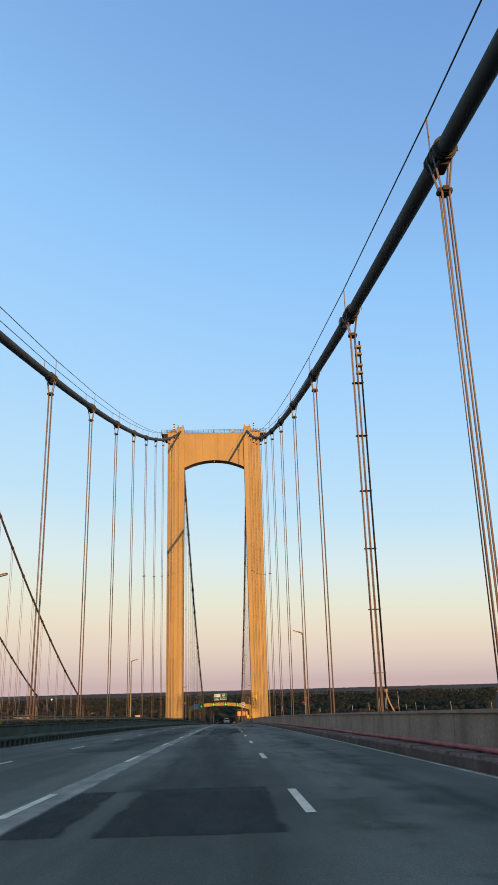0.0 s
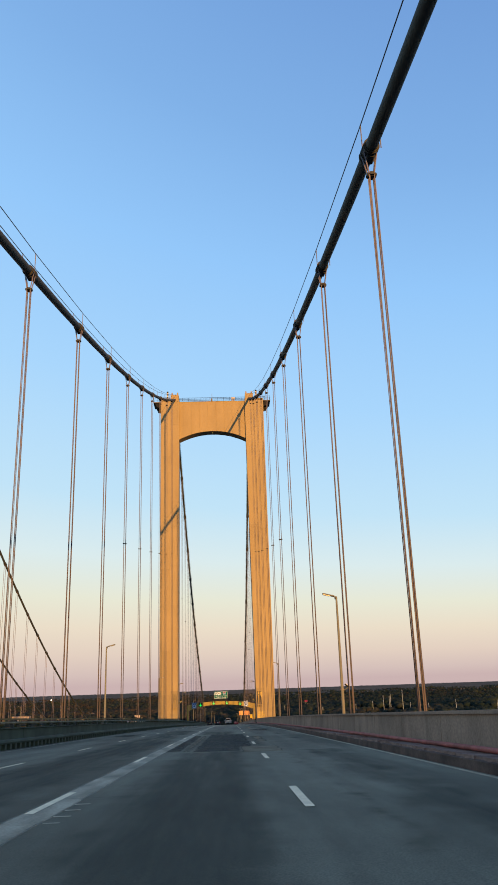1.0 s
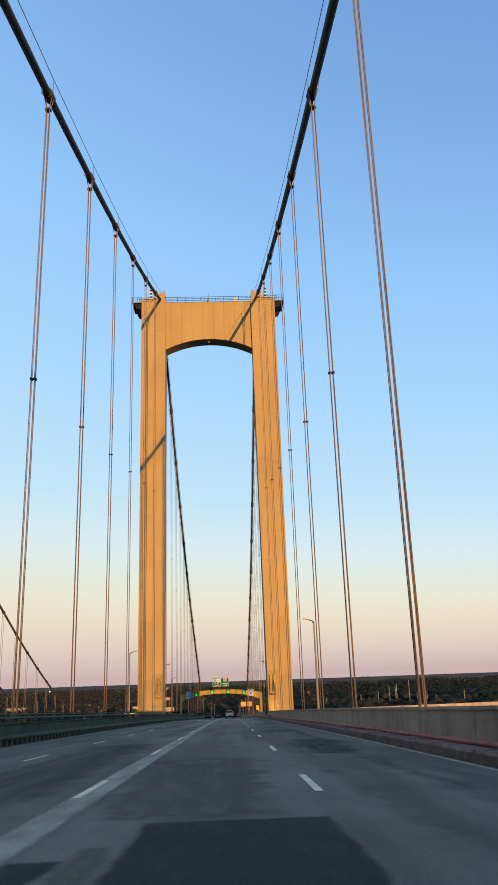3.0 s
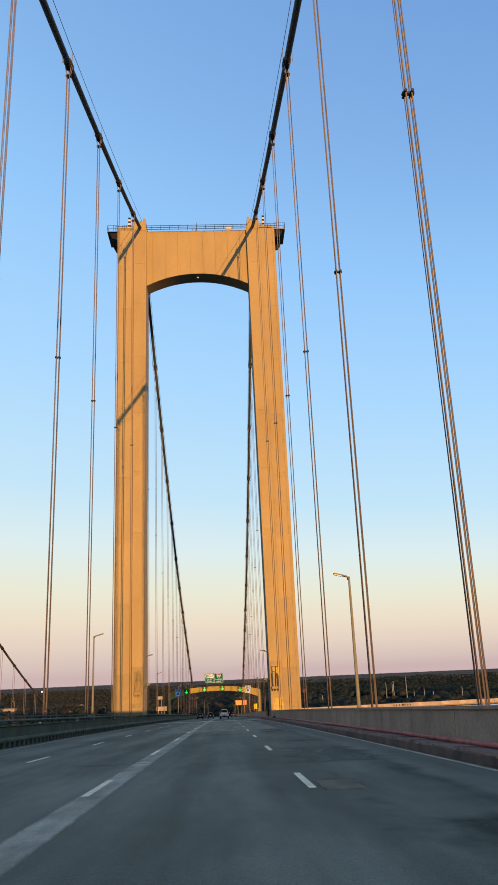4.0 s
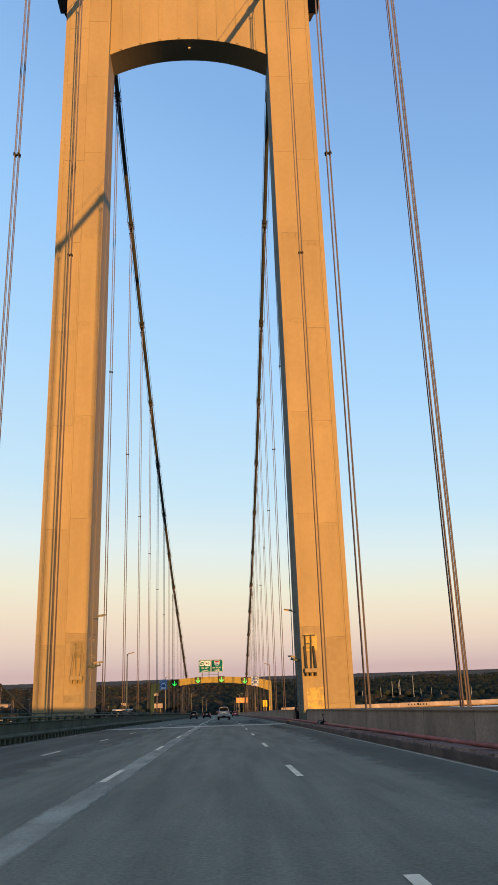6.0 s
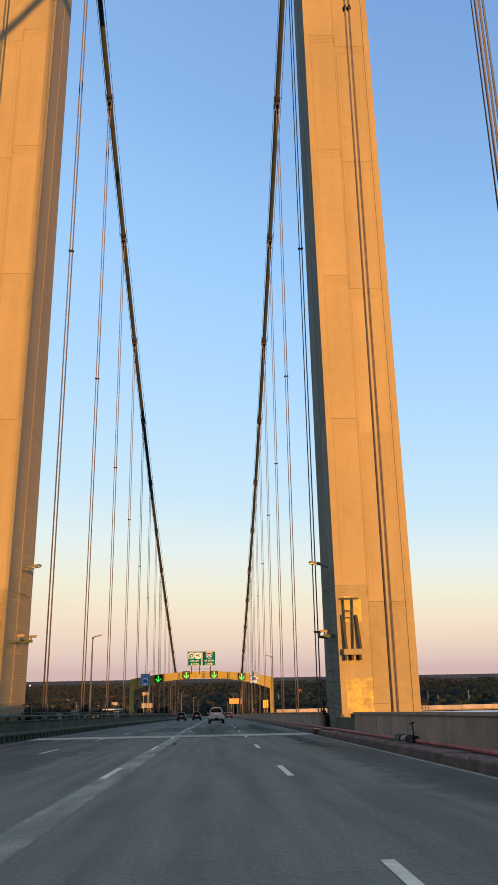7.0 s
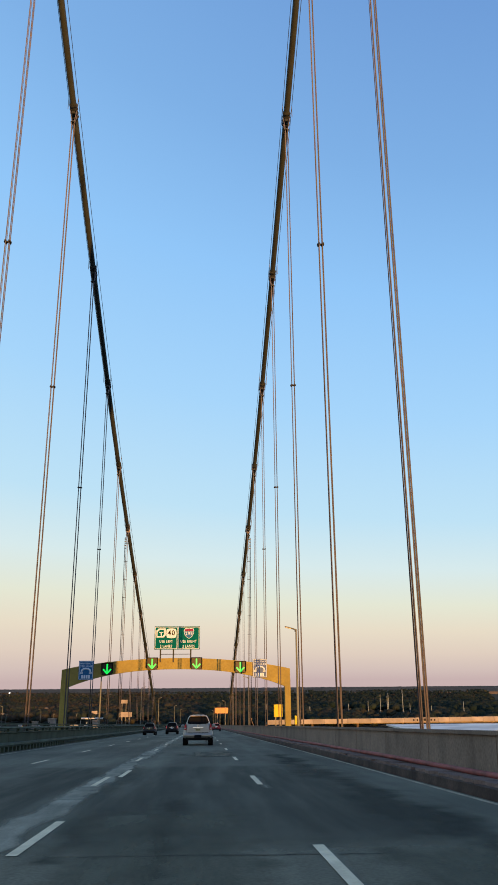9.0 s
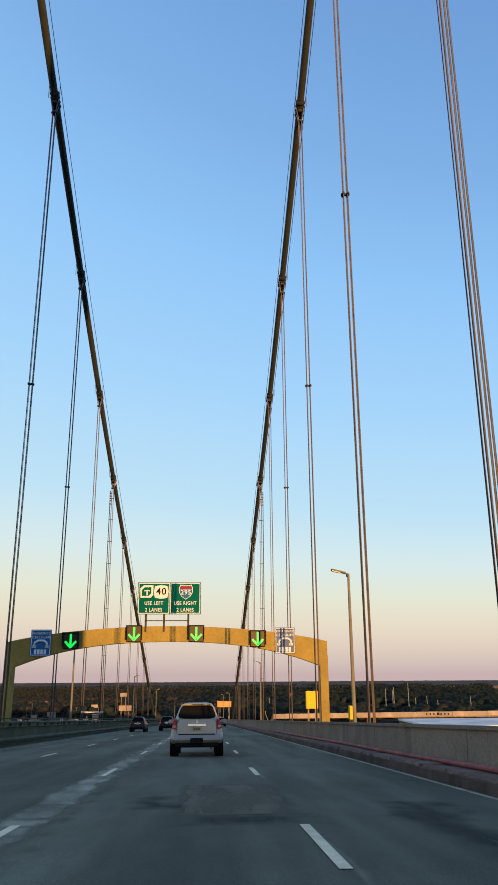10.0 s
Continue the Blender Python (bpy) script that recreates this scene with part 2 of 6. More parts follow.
M_SIGN_G = mat("sign_green", (0.0, 0.085, 0.085), 0.8, spec=0.05, vary=0.1)
M_SIGN_W = mat("sign_white", (0.44, 0.54, 0.68), 0.8, spec=0.05, vary=0.08)
M_SIGN_B = mat("sign_blue", (0.022, 0.105, 0.27), 0.8, spec=0.05, vary=0.1)
M_SIGN_R = mat("sign_red", (0.17, 0.025, 0.07), 0.8, spec=0.05, vary=0.1)
M_SIGN_K = mat("sign_black", (0.008, 0.008, 0.01), 0.8, spec=0.05, vary=0.1)
M_ARROW = glow("green_signal", (0.01, 0.85, 0.10), 1.1)
M_SIGNALFACE = mat("signal_face", (0.020, 0.019, 0.016), 0.5, spec=0.3, vary=0.4, stain_scale=3.0)
M_YELLOW = mat("yellow_board", (0.50, 0.38, 0.03), 0.7, spec=0.15, vary=0.15)
M_ORANGE = mat("orange_board", (0.45, 0.20, 0.06), 0.6, vary=0.15)
M_WHITE = mat("white_paint", (0.42, 0.42, 0.41), 0.6, vary=0.15, stain_scale=0.5)
M_LAND = mat("land", (0.058, 0.052, 0.037), 0.98, spec=0.05, stain=(0.040, 0.038, 0.028), stain_scale=0.01, vary=0.4)
M_WATER = mat("river_water", (0.05, 0.07, 0.08), 0.15, vary=0.2, stain_scale=0.02, bump=0.4, bump_scale=0.4)
M_SILVER = mat("silver_paint", (0.30, 0.288, 0.258), 0.34, metal=0.3, vary=0.06)
M_CARBLACK = mat("black_car_paint", (0.010, 0.009, 0.009), 0.3, vary=0.2, spec=0.15)
M_CARGREY = mat("dark_grey_car_paint", (0.022, 0.020, 0.018), 0.32, vary=0.2, spec=0.18)
M_CARRED = mat("red_car_paint", (0.25, 0.02, 0.02), 0.25, metal=0.3, vary=0.2)
M_GLASS = mat("tinted_glass", (0.006, 0.007, 0.008), 0.25, vary=0.1, spec=0.025)
M_TYRE = mat("tyre_rubber", (0.008, 0.008, 0.009), 0.9, spec=0.1, vary=0.2)
M_TAIL = mat("tail_light", (0.46, 0.012, 0.016), 0.35, vary=0.2, spec=0.3)
M_BRAKE = glow("brake_light", (0.8, 0.03, 0.03), 0.45)
M_HEADLAMP = glow("headlamp_glow", (1.0, 0.93, 0.80), 3.0)
M_GLOWWIN = glow("shop_window", (1.0, 0.72, 0.40), 0.7)
M_TRIM = mat("chrome_trim", (0.55, 0.54, 0.52), 0.2, metal=0.9, vary=0.1)
M_LENS = mat("lamp_lens", (0.28, 0.27, 0.25), 0.3, vary=0.1)


def leaf_mat(name, tones):
    """Leaves and twigs: each tree takes its tone from its own number, each clump varies a little."""
    m = bpy.data.materials.new(name)
    m.use_nodes = True
    n, l = m.node_tree.nodes, m.node_tree.links
    bs = n["Principled BSDF"]
    bs.inputs["Roughness"].default_value, bs.inputs["Specular IOR Level"].default_value = 0.95, 0.03
    at = n.new("ShaderNodeAttribute")
    at.attribute_name = "tone"
    r = n.new("ShaderNodeValToRGB")
    while len(r.color_ramp.elements) < len(tones):
        r.color_ramp.elements.new(0.5)
    for i, (e, c) in enumerate(zip(r.color_ramp.elements, tones)):
        e.position, e.color = i / (len(tones) - 1), (*c, 1)
    l.new(at.outputs["Fac"], r.inputs[0])
    g = n.new("ShaderNodeNewGeometry")
    mr = n.new("ShaderNodeMapRange")
    mr.inputs["To Min"].default_value, mr.inputs["To Max"].default_value = 0.85, 1.15
    l.new(g.outputs["Random Per Island"], mr.inputs["Value"])
    mx = n.new("ShaderNodeMix")
    mx.data_type, mx.blend_type = "RGBA", "MULTIPLY"
    mx.inputs[0].default_value = 1.0
    l.new(r.outputs[0], mx.inputs[6]), l.new(mr.outputs[0], mx.inputs[7])
    l.new(mx.outputs[2], bs.inputs["Base Color"])
    # twigs and leaves turn every way
    tc = n.new("ShaderNodeTexCoord")
    nz = n.new("ShaderNodeTexNoise")
    nz.inputs["Scale"].default_value, nz.inputs["Detail"].default_value = 1.3, 3.0
    l.new(tc.outputs["Object"], nz.inputs["Vector"])
    bp = n.new("ShaderNodeBump")
    bp.inputs["Strength"].default_value, bp.inputs["Distance"].default_value = 1.0, 1.6
    l.new(nz.outputs[0], bp.inputs["Height"])
    l.new(bp.outputs[0], bs.inputs["Normal"])
    return m


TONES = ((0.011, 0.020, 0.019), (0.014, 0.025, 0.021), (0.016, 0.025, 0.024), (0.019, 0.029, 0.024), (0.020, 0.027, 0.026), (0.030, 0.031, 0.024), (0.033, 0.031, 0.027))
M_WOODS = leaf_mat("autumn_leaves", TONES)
# far crowns lighter and greyer, with distance haze mixed into the colour
M_CANOPY = mat("haze_grey_canopy", (0.108, 0.085, 0.064), 0.98, spec=0.02, stain=(0.074, 0.062, 0.048), stain_scale=0.006, grain=0.5, scale=0.006, stretch=(1, 0.25, 1))


# ---- helpers of this scene ----
S50 = -0.05179


def road_z(y):
    """Height of the road: a flattening crest behind, a steepening slope, then an even grade."""
    if y < -215:
        u = -215 - y
        s, z = 0.0384, road_z(-215)
        d = min(u, 115)
        z += s * d - s * d * d / 230
        return z - 0.00017 * max(0, u - 115) ** 2
    v = min(y, 50.0) / 100
    return -4.92681 * v - 0.255056 * v * v + 0.003814 * v ** 3 + max(0.0, y - 50) * S50


def link_mesh(name, bm, material, parent=None, label=""):
    me = bpy.data.meshes.new(name)
    bm.normal_update()
    bm.to_mesh(me)
    bm.free()
    for m in (material if isinstance(material, (list, tuple)) else [material]):
        me.materials.append(m)
    ob = new(name, me)
    if parent:
        ob.parent = parent
    if label:
        ob["label"] = label
    return ob


def part(name, bm, material, parent, label=""):
    return link_mesh(name, bm, material, parent, label)


def piece(name, mesh, parent, m=None):
    ob = new(name, mesh)
    ob.parent = parent
    if m is not None:
        ob.matrix_local = m
    return ob


def box(bm, x0, x1, y0, y1, z0, z1, bevel=0.0, m=None):
    c = ((x0 + x1) / 2, (y0 + y1) / 2, (z0 + z1) / 2)
    r = bmesh.ops.create_cube(bm, size=1, matrix=(m or Matrix()) @ Matrix.Translation(c) @ Matrix.Diagonal((x1 - x0, y1 - y0, z1 - z0, 1)))
    if bevel:
        es = list({e for v in r["verts"] for e in v.link_edges})
        bmesh.ops.bevel(bm, geom=es, offset=bevel, segments=1, affect="EDGES")
    return bm


def boxed(*a, **k):
    return box(bmesh.new(), *a, **k)


def rod(bm, a, b, r, n=8, r2=None):
    a, b = Vector(a), Vector(b)
    d = b - a
    m = Matrix.Translation((a + b) / 2) @ d.to_track_quat("Z", "Y").to_matrix().to_4x4()
    bmesh.ops.create_cone(bm, cap_ends=True, segments=n, radius1=r, radius2=r if r2 is None else r2, depth=d.length, matrix=m)
    return bm


def tube(bm, pts, r, n=8):
    """A bent tube through points."""
    rings = []
    for i, p in enumerate(pts):
        p = Vector(p)
        d = (Vector(pts[min(i + 1, len(pts) - 1)]) - Vector(pts[max(i - 1, 0)])).normalized()
        q = d.to_track_quat("Z", "X").to_matrix()
        rr = r[i] if isinstance(r, (list, tuple)) else r
        rings.append([bm.verts.new(p + q @ Vector((rr * math.cos(2 * math.pi * k / n), rr * math.sin(2 * math.pi * k / n), 0))) for k in range(n)])
    for u, v in zip(rings, rings[1:]):
        for k in range(n):
            f = bm.faces.new((u[k], u[(k + 1) % n], v[(k + 1) % n], v[k]))
            f.smooth = True
    bm.faces.new(rings[0][::-1]), bm.faces.new(rings[-1])
    return bm


def sweep(bm, profile, y0, y1, step=6.0, dz=0.0, closed=True):
    """Sweeps a profile of (x, height over the road) along the road."""
    n = max(1, math.ceil((y1 - y0) / step))
    rows = []
    for i in range(n + 1):
        y = y0 + (y1 - y0) * i / n
        rows.append([bm.verts.new((x, y, road_z(y) + h + dz)) for x, h in profile])
    k = len(profile)
    for a, b in zip(rows, rows[1:]):
        for j in range(k if closed else k - 1):
            bm.faces.new((a[j], b[j], b[(j + 1) % k], a[(j + 1) % k]))
    if closed:
        bm.faces.new(rows[0]), bm.faces.new(rows[-1][::-1])
    return bm


def rect(x0, x1, h0, h1):
    return [(x0, h0), (x1, h0), (x1, h1), (x0, h1)]


def strip(bm, x0, x1, y0, y1, h, step=6.0):
    return sweep(bm, [(x1, h), (x0, h)], y0, y1, step, closed=False)


def empty(name, loc=(0, 0, 0)):
    ob = new(name)
    ob.location = loc
    return ob


# ---- ground, river, road ----
GROUND = -57.0
bm = bmesh.new()
bmesh.ops.create_grid(bm, x_segments=60, y_segments=60, size=4900)
for v in bm.verts:
    far = max(0.0, v.co.y - 900) / 4000
    v.co.z = GROUND + 10 * min(1, far) + (noise.noise(v.co * 0.0012) * 1.5 * min(1, far * 3))
    if v.co.y < 150:
        v.co.z = GROUND - 3
tagged(link_mesh("ground", bm, M_LAND), "flat wooded land reaching to the horizon", "ground", kind="structure")
bm = bmesh.new()
for a in ((-4900, -4900), (4900, -4900), (4900, 170), (-4900, 170)):
    bm.verts.new((*a, GROUND - 1.2))
bm.faces.new(bm.verts)
tagged(link_mesh("river_water", bm, M_WATER), "wide grey river under the bridge", "water", kind="structure")

Y_BACK, Y_FAR = -560.0, 640.0
JOINT_Y, JOINT_HALF = 1.87, 1.28
J0, J1 = JOINT_Y - JOINT_HALF, JOINT_Y + JOINT_HALF
bm = bmesh.new()
sweep(bm, rect(-8.6, 8.6, -0.35, 0.0), Y_BACK, J0)
sweep(bm, rect(-8.6, 8.6, -0.35, 0.0), J1, Y_FAR)
road = tagged(link_mesh("road", bm, M_ASPHALT), "dark grey worn asphalt bridge deck road with four lanes", "road", kind="structure")
bm = bmesh.new()
for s in (-1, 1):
    sweep(bm, rect(s * 9.4 - 0.3, s * 9.4 + 0.3, -3.6, -0.05), Y_BACK, Y_FAR)
    sweep(bm, rect(s * 8.6 if s > 0 else -9.1, 9.1 if s > 0 else -8.6, -0.35, -0.02), Y_BACK, Y_FAR)
y = Y_BACK
while y < Y_FAR:
    box(bm, -9.1, 9.1, y - 0.2, y + 0.2, road_z(y) - 2.6, road_z(y) - 0.4)
    y += 15.5
tagged(link_mesh("deck_girder", bm, M_GREEN), "green steel girders under the bridge deck", "girder", kind="structure")
bm = bmesh.new()
for y in (250, 330, 410, 490, 570):
    for x in (-7, 7):
        box(bm, x - 1.2, x + 1.2, y - 1.2, y + 1.2, GROUND - 2, road_z(y) - 3.5)
    box(bm, -10, 10, y - 1.4, y + 1.4, road_z(y) - 5, road_z(y) - 3.3)
tagged(link_mesh("approach_pier", bm, M_CONC), "concrete piers under the approach spans", "pier", kind="structure")


def marking(name, label, bmx, m=M_LINE):
    return tagged(link_mesh(name, bmx, m, road), label)


strip_bm = strip(strip(bmesh.new(), 7.32, 7.42, Y_BACK, J0, 0.005), 7.32, 7.42, J1, Y_FAR, 0.005)
marking("edge_line", "thin dull white edge line", strip_bm, mat("edge_paint_worn", (0.50, 0.455, 0.335), 0.85, spec=0.1, stain=(0.27, 0.25, 0.19), stain_scale=1.5, grain=0.3))


def layer_strip(x0, x1, y0, y1, h, rnd=None, wander=0.0):
    """A thin sheet on the road; its UV gives the metres to the nearer side and the nearer end."""
    bmx = bmesh.new()
    uvl = bmx.loops.layers.uv.new("edge")
    n = 2 * max(1, math.ceil((y1 - y0) / 8.0))
    if wander:
        n = 2 * max(2, int((y1 - y0) / 1.6))
    dist, rows = {}, []
    for i in range(n + 1):
        yy = y0 + (y1 - y0) * i / n
        o = rnd.uniform(-wander, wander) if wander else 0.0
        a, b = x0 + o, x1 + (rnd.uniform(-wander, wander) if wander else 0.0)
        row = []
        for j, v in enumerate((b, (a + b) / 2, a)):
            vert = bmx.verts.new((v, yy, road_z(yy) + h))
            dist[vert] = ((b - a) / 2 if j == 1 else 0.0, min(yy - y0, y1 - yy))
            row.append(vert)
        rows.append(row)
    for a, b in zip(rows, rows[1:]):
        for j in range(2):
            f = bmx.faces.new((a[j], b[j], b[j + 1], a[j + 1]))
            for lp in f.loops:
                lp[uvl].uv = dist[lp.vert]
    return bmx


marking("edge_line", "thin pale edge line", layer_strip(-7.14, -6.98, Y_BACK, J0, 0.005), M_EDGE)
marking("edge_line", "thin pale edge line", layer_strip(-7.14, -6.98, J1, Y_FAR, 0.005), M_EDGE)
marking("worn_stripe", "broad worn pale stripe between the middle lanes", layer_strip(-0.10, 0.52, Y_BACK, J0 - 0.02, 0.0045), M_LINE_OLD)
DASH, D0 = 11.942, -189.92
for x, off in ((3.82, 0.0), (0.065, 0.353), (-3.572, -0.598)):
    for n in range(-3, 26):
        far_end = D0 + off + n * DASH
        near_end = far_end - 3.05
        if J0 < far_end < J1:
            far_end = J0 - 0.03
        marking("lane_dash", "", strip(bmesh.new(), x - 0.065, x + 0.065, near_end, far_end, 0.009, 3.0))

# ---- tower ----
TY0, TY1 = -0.4, 4.2
TOP = 78.25
tower = tagged(empty("bridge_tower", (0, 2, 0)), "tall tan painted riveted steel portal tower, lit gold by low sun", "bridge tower")


def tower_part(name, bmx, m=M_TOWER, label=""):
    ob = part(name, bmx, m, tower, label)
    ob.matrix_parent_inverse = Matrix.Translation((0, -2, 0))
    return ob


def back_y(z):
    """The legs grow deeper towards the foot."""
    return 5.0 - 0.025 * max(z, -5.0)


def inner_x(z):
    return 8.46 + 0.47 * (68 - z) / 68


LEVELS = [-57.5, -40, -20, 1.5, 7.65, 17.3, 26.7, 36.0, 45.4, 54.8, 64.2, 71.5, TOP]
MID = 10.6
for s in (-1, 1):
    # core of the leg, then cover plates on its faces
    bm = bmesh.new()
    rings = [[bm.verts.new(p) for p in ((s * inner_x(z), TY0, z), (s * 13.05, TY0, z), (s * 13.05, back_y(z), z), (s * inner_x(z), back_y(z), z))] for z in LEVELS]
    for u, v in zip(rings, rings[1:]):
        for k in range(4):
            bm.faces.new((u[k], u[(k + 1) % 4], v[(k + 1) % 4], v[k]))
    bm.faces.new(rings[0]), bm.faces.new(rings[-1])
    bmesh.ops.recalc_face_normals(bm, faces=bm.faces)
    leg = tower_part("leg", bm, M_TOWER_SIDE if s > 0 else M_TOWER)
    for n, (z0, z1) in enumerate(zip(LEVELS, LEVELS[1:])):
        if z0 < -21:
            continue
        ii = max(inner_x(z0), inner_x(z1)) - 0.04
        for a, b, dz, proud in ((ii, MID, 0.0, 0.10), (MID + 0.012, 13.02, -0.9, 0.08)):
            bm = boxed(min(s * a, s * b), max(s * a, s * b), TY0 - proud, TY0 + 0.02, z0 + (dz if n > 3 else 0) + 0.006, z1 + (dz if 2 < n < len(LEVELS) - 2 else 0) - 0.004, bevel=0.006)
            tower_part("face_plate", bm, M_TOWER if z0 > 7 else M_TOWER_LOW)
        # corner angles on both edges of the face
        for x0, x1, x2, x3 in ((inner_x(z0) - 0.05, inner_x(z0) + 0.26, inner_x(z1) - 0.05, inner_x(z1) + 0.26), (12.66, 13.06, 12.66, 13.06)):
            bm = bmesh.new()
            vs = [bm.verts.new((s * xx, yy, z)) for xa, xb, z in ((x0, x1, z0), (x2, x3, z1 - 0.003)) for xx in (xa, xb) for yy in (TY0 - 0.135, TY0 - 0.05)]
            bmesh.ops.convex_hull(bm, input=bm.verts)
            tower_part("corner_angle", bm, M_TOWER if z0 > 7 else M_TOWER_LOW)
        for front in (True, False):
            bm = bmesh.new()
            zz = ((z0 + 0.02, inner_x(z0)), (z1 - 0.01, inner_x(z1)))
            vs = [bm.verts.new((s * (i + o), yy, z)) for z, i in zz for yy in ((TY0 - 0.08, 1.75) if front else (1.83, back_y(z) + 0.03)) for o in (-0.05, 0.05)]
            bmesh.ops.convex_hull(bm, input=bm.verts)
            # the right leg's side takes the shade-coloured paint, the left leg's the plain one
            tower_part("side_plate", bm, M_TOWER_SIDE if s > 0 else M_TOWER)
    for z in (0.5, 0.9, 1.15, 1.43, 1.75, 2.1, 2.4, 2.6, 2.98, 3.3, 3.75, 4.08, 4.25, 4.7, 5.6, 6.3, 7.45, 7.65, 7.85, 8.05, 8.25, 8.42):
        # lap bars, broken at the middle joint and stepped; dark on the right leg to draw the laps' shadow gaps
        i = inner_x(z)
        for ya, yb, lift in ((TY0 + 0.12, 1.45 + 0.2 * math.sin(z * 7), 0.0), (1.95, TY1 - 0.3 - 0.3 * abs(math.sin(z * 5)), 0.14 * math.sin(z * 11))):
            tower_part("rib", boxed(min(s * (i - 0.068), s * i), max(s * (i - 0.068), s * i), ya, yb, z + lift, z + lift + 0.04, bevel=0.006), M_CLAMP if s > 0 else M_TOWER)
    # raised saddle housing over the cable line
    tower_part("saddle_housing", boxed(min(s * 8.47, s * 10.52), max(s * 8.47, s * 10.52), TY0 - 0.16, 3.4, TOP - 0.6, TOP + 1.35, bevel=0.05))
    # service platform on the outer side, with dark brackets and a railing
    x0, x1 = sorted((s * 13.0, s * 14.9))
    bm = boxed(x0, x1, TY0 - 0.2, TY1, TOP - 0.75, TOP - 0.6)
    tower_part("platform", bm, M_STEEL)
    for yy in (TY0 + 0.1, TY1 - 0.3):
        bm = bmesh.new()
        vs = [bm.verts.new(p) for yb in (yy, yy + 0.2) for p in ((s * 13.05, yb, TOP - 0.8), (s * 14.5, yb, TOP - 0.8), (s * 14.0, yb, TOP - 1.9), (s * 13.05, yb, TOP - 2.1))]
        bmesh.ops.convex_hull(bm, input=vs)
        tower_part("bracket", bm, M_BLACK, "dark triangular bracket")
    bm = bmesh.new()
    for xx in (13.1, 13.9, 14.85):
        rod(bm, (s * xx, TY0 - 0.15, TOP - 0.6), (s * xx, TY0 - 0.15, TOP + 0.55), 0.035, 6)
    for h in (-0.05, 0.5):
        rod(bm, (s * 13.1, TY0 - 0.15, TOP + h), (s * 14.85, TY0 - 0.15, TOP + h), 0.03, 6)
        rod(bm, (s * 14.85, TY0 - 0.15, TOP + h), (s * 14.85, TY1, TOP + h), 0.03, 6)
    tower_part("railing", bm, M_BLACK)
    # upper cheeks of the saddle with the cable between them
    for xx in (8.62, 10.0):
        tower_part("saddle_cheek", boxed(min(s * xx, s * (xx + 0.3)), max(s * xx, s * (xx + 0.3)), TY0 + 0.1, 3.1, TOP + 1.35, TOP + 2.0, bevel=0.04))
    # striped mast and a low frame beside the saddle
    for k in range(6):
        tower_part("mast_band", boxed(s * 11.35 - 0.2, s * 11.35 + 0.2, 0.3, 0.7, TOP + 0.4 + k * 0.36, TOP + 0.4 + (k + 1) * 0.36 - 0.004), M_BLACK if k % 2 else M_WHITE)
    bm = bmesh.new()
    for xx in (10.9, 11.8, 12.5):
        rod(bm, (s * xx, 0.2, TOP - 0.1), (s * xx, 0.2, TOP + 1.0), 0.045, 6)
    for h in (0.45, 0.95):
        rod(bm, (s * 10.9, 0.2, TOP + h), (s * 12.5, 0.2, TOP + h), 0.035, 6)
    tower_part("mast_frame", bm, M_STEEL)
# portal beam with an arched underside
bm = bmesh.new()
cols = []
N = 28
for i in range(N + 1):
    u = -1 + 2 * i / N
    zb = 67.7 + 2.1 * (1 - abs(u) ** 2.1)
    cols.append([bm.verts.new((u * 8.44, yy, zz)) for yy, zz in ((0.15, zb), (0.15, TOP - 0.35), (3.15, TOP - 0.35), (3.15, zb))])
for a, b in zip(cols, cols[1:]):
    for j in range(4):
        bm.faces.new((a[j], a[(j + 1) % 4], b[(j + 1) % 4], b[j]))
bm.faces.new(cols[0][::-1]), bm.faces.new(cols[-1])
bmesh.ops.recalc_face_normals(bm, faces=bm.faces)
tower_part("portal_beam", bm)
for i in range(8):
    x = -7.3 + i * 14.6 / 7
    u = x / 8.34
    tower_part("stiffener", boxed(x - 0.11, x + 0.11, 0.06, 0.17, 67.7 + 2.1 * (1 - abs(u) ** 2.1) + 0.1, TOP - 0.5))
bm = bmesh.new()
for h in (0.0, 0.35, 0.7):
    rod(bm, (-13.5, -0.5, TOP + h - 0.35), (13.5, -0.5, TOP + h - 0.35), 0.05, 6)
x = -13.5
while x <= 13.5:
    rod(bm, (x, -0.5, TOP - 0.5), (x, -0.5, TOP + 0.4), 0.04, 6)
    x += 1.5
tower_part("top_railing", bm, M_BLACK, "dark steel top railing")
bm = rod(bmesh.new(), (0.0, 1.5, TOP - 0.4), (0.0, 1.5, TOP + 2.2), 0.05, 6)
box(bm, -0.3, 0.1, 1.2, 1.8, TOP - 0.4, TOP + 0.8)
rod(bm, (-0.75, 1.5, TOP - 0.4), (-0.75, 1.5, TOP + 0.9), 0.05, 6)
tower_part("beacon_mast", bm, M_STEEL)
tower_part("equipment_box", boxed(5.0, 5.85, 0.9, 1.7, TOP - 0.4, TOP + 0.85, bevel=0.04), M_WHITE, "pale equipment box on the portal beam")
tower_part("soffit_lamp", boxed(-0.12, 0.12, 1.2, 1.45, 69.6, 69.82, bevel=0.03), M_WHITE, "small white lamp under the arch")

# ---- cables and suspenders ----
CX = 9.45


def cable_z(y):
    """Height of the main cable: two shallow curves that meet over the tower, then a straight run down to the deck."""
    if y <= 2.0:
        u = (2.0 - y) / 100
        return 79.23 - 40.36 * u + 5.99 * u * u
    if y > 122:
        return 23.72 - 0.345 * (y - 122)
    u = (y - 2.0) / 100
    return 79.95 - 59.44 * u + 10.43 * u * u


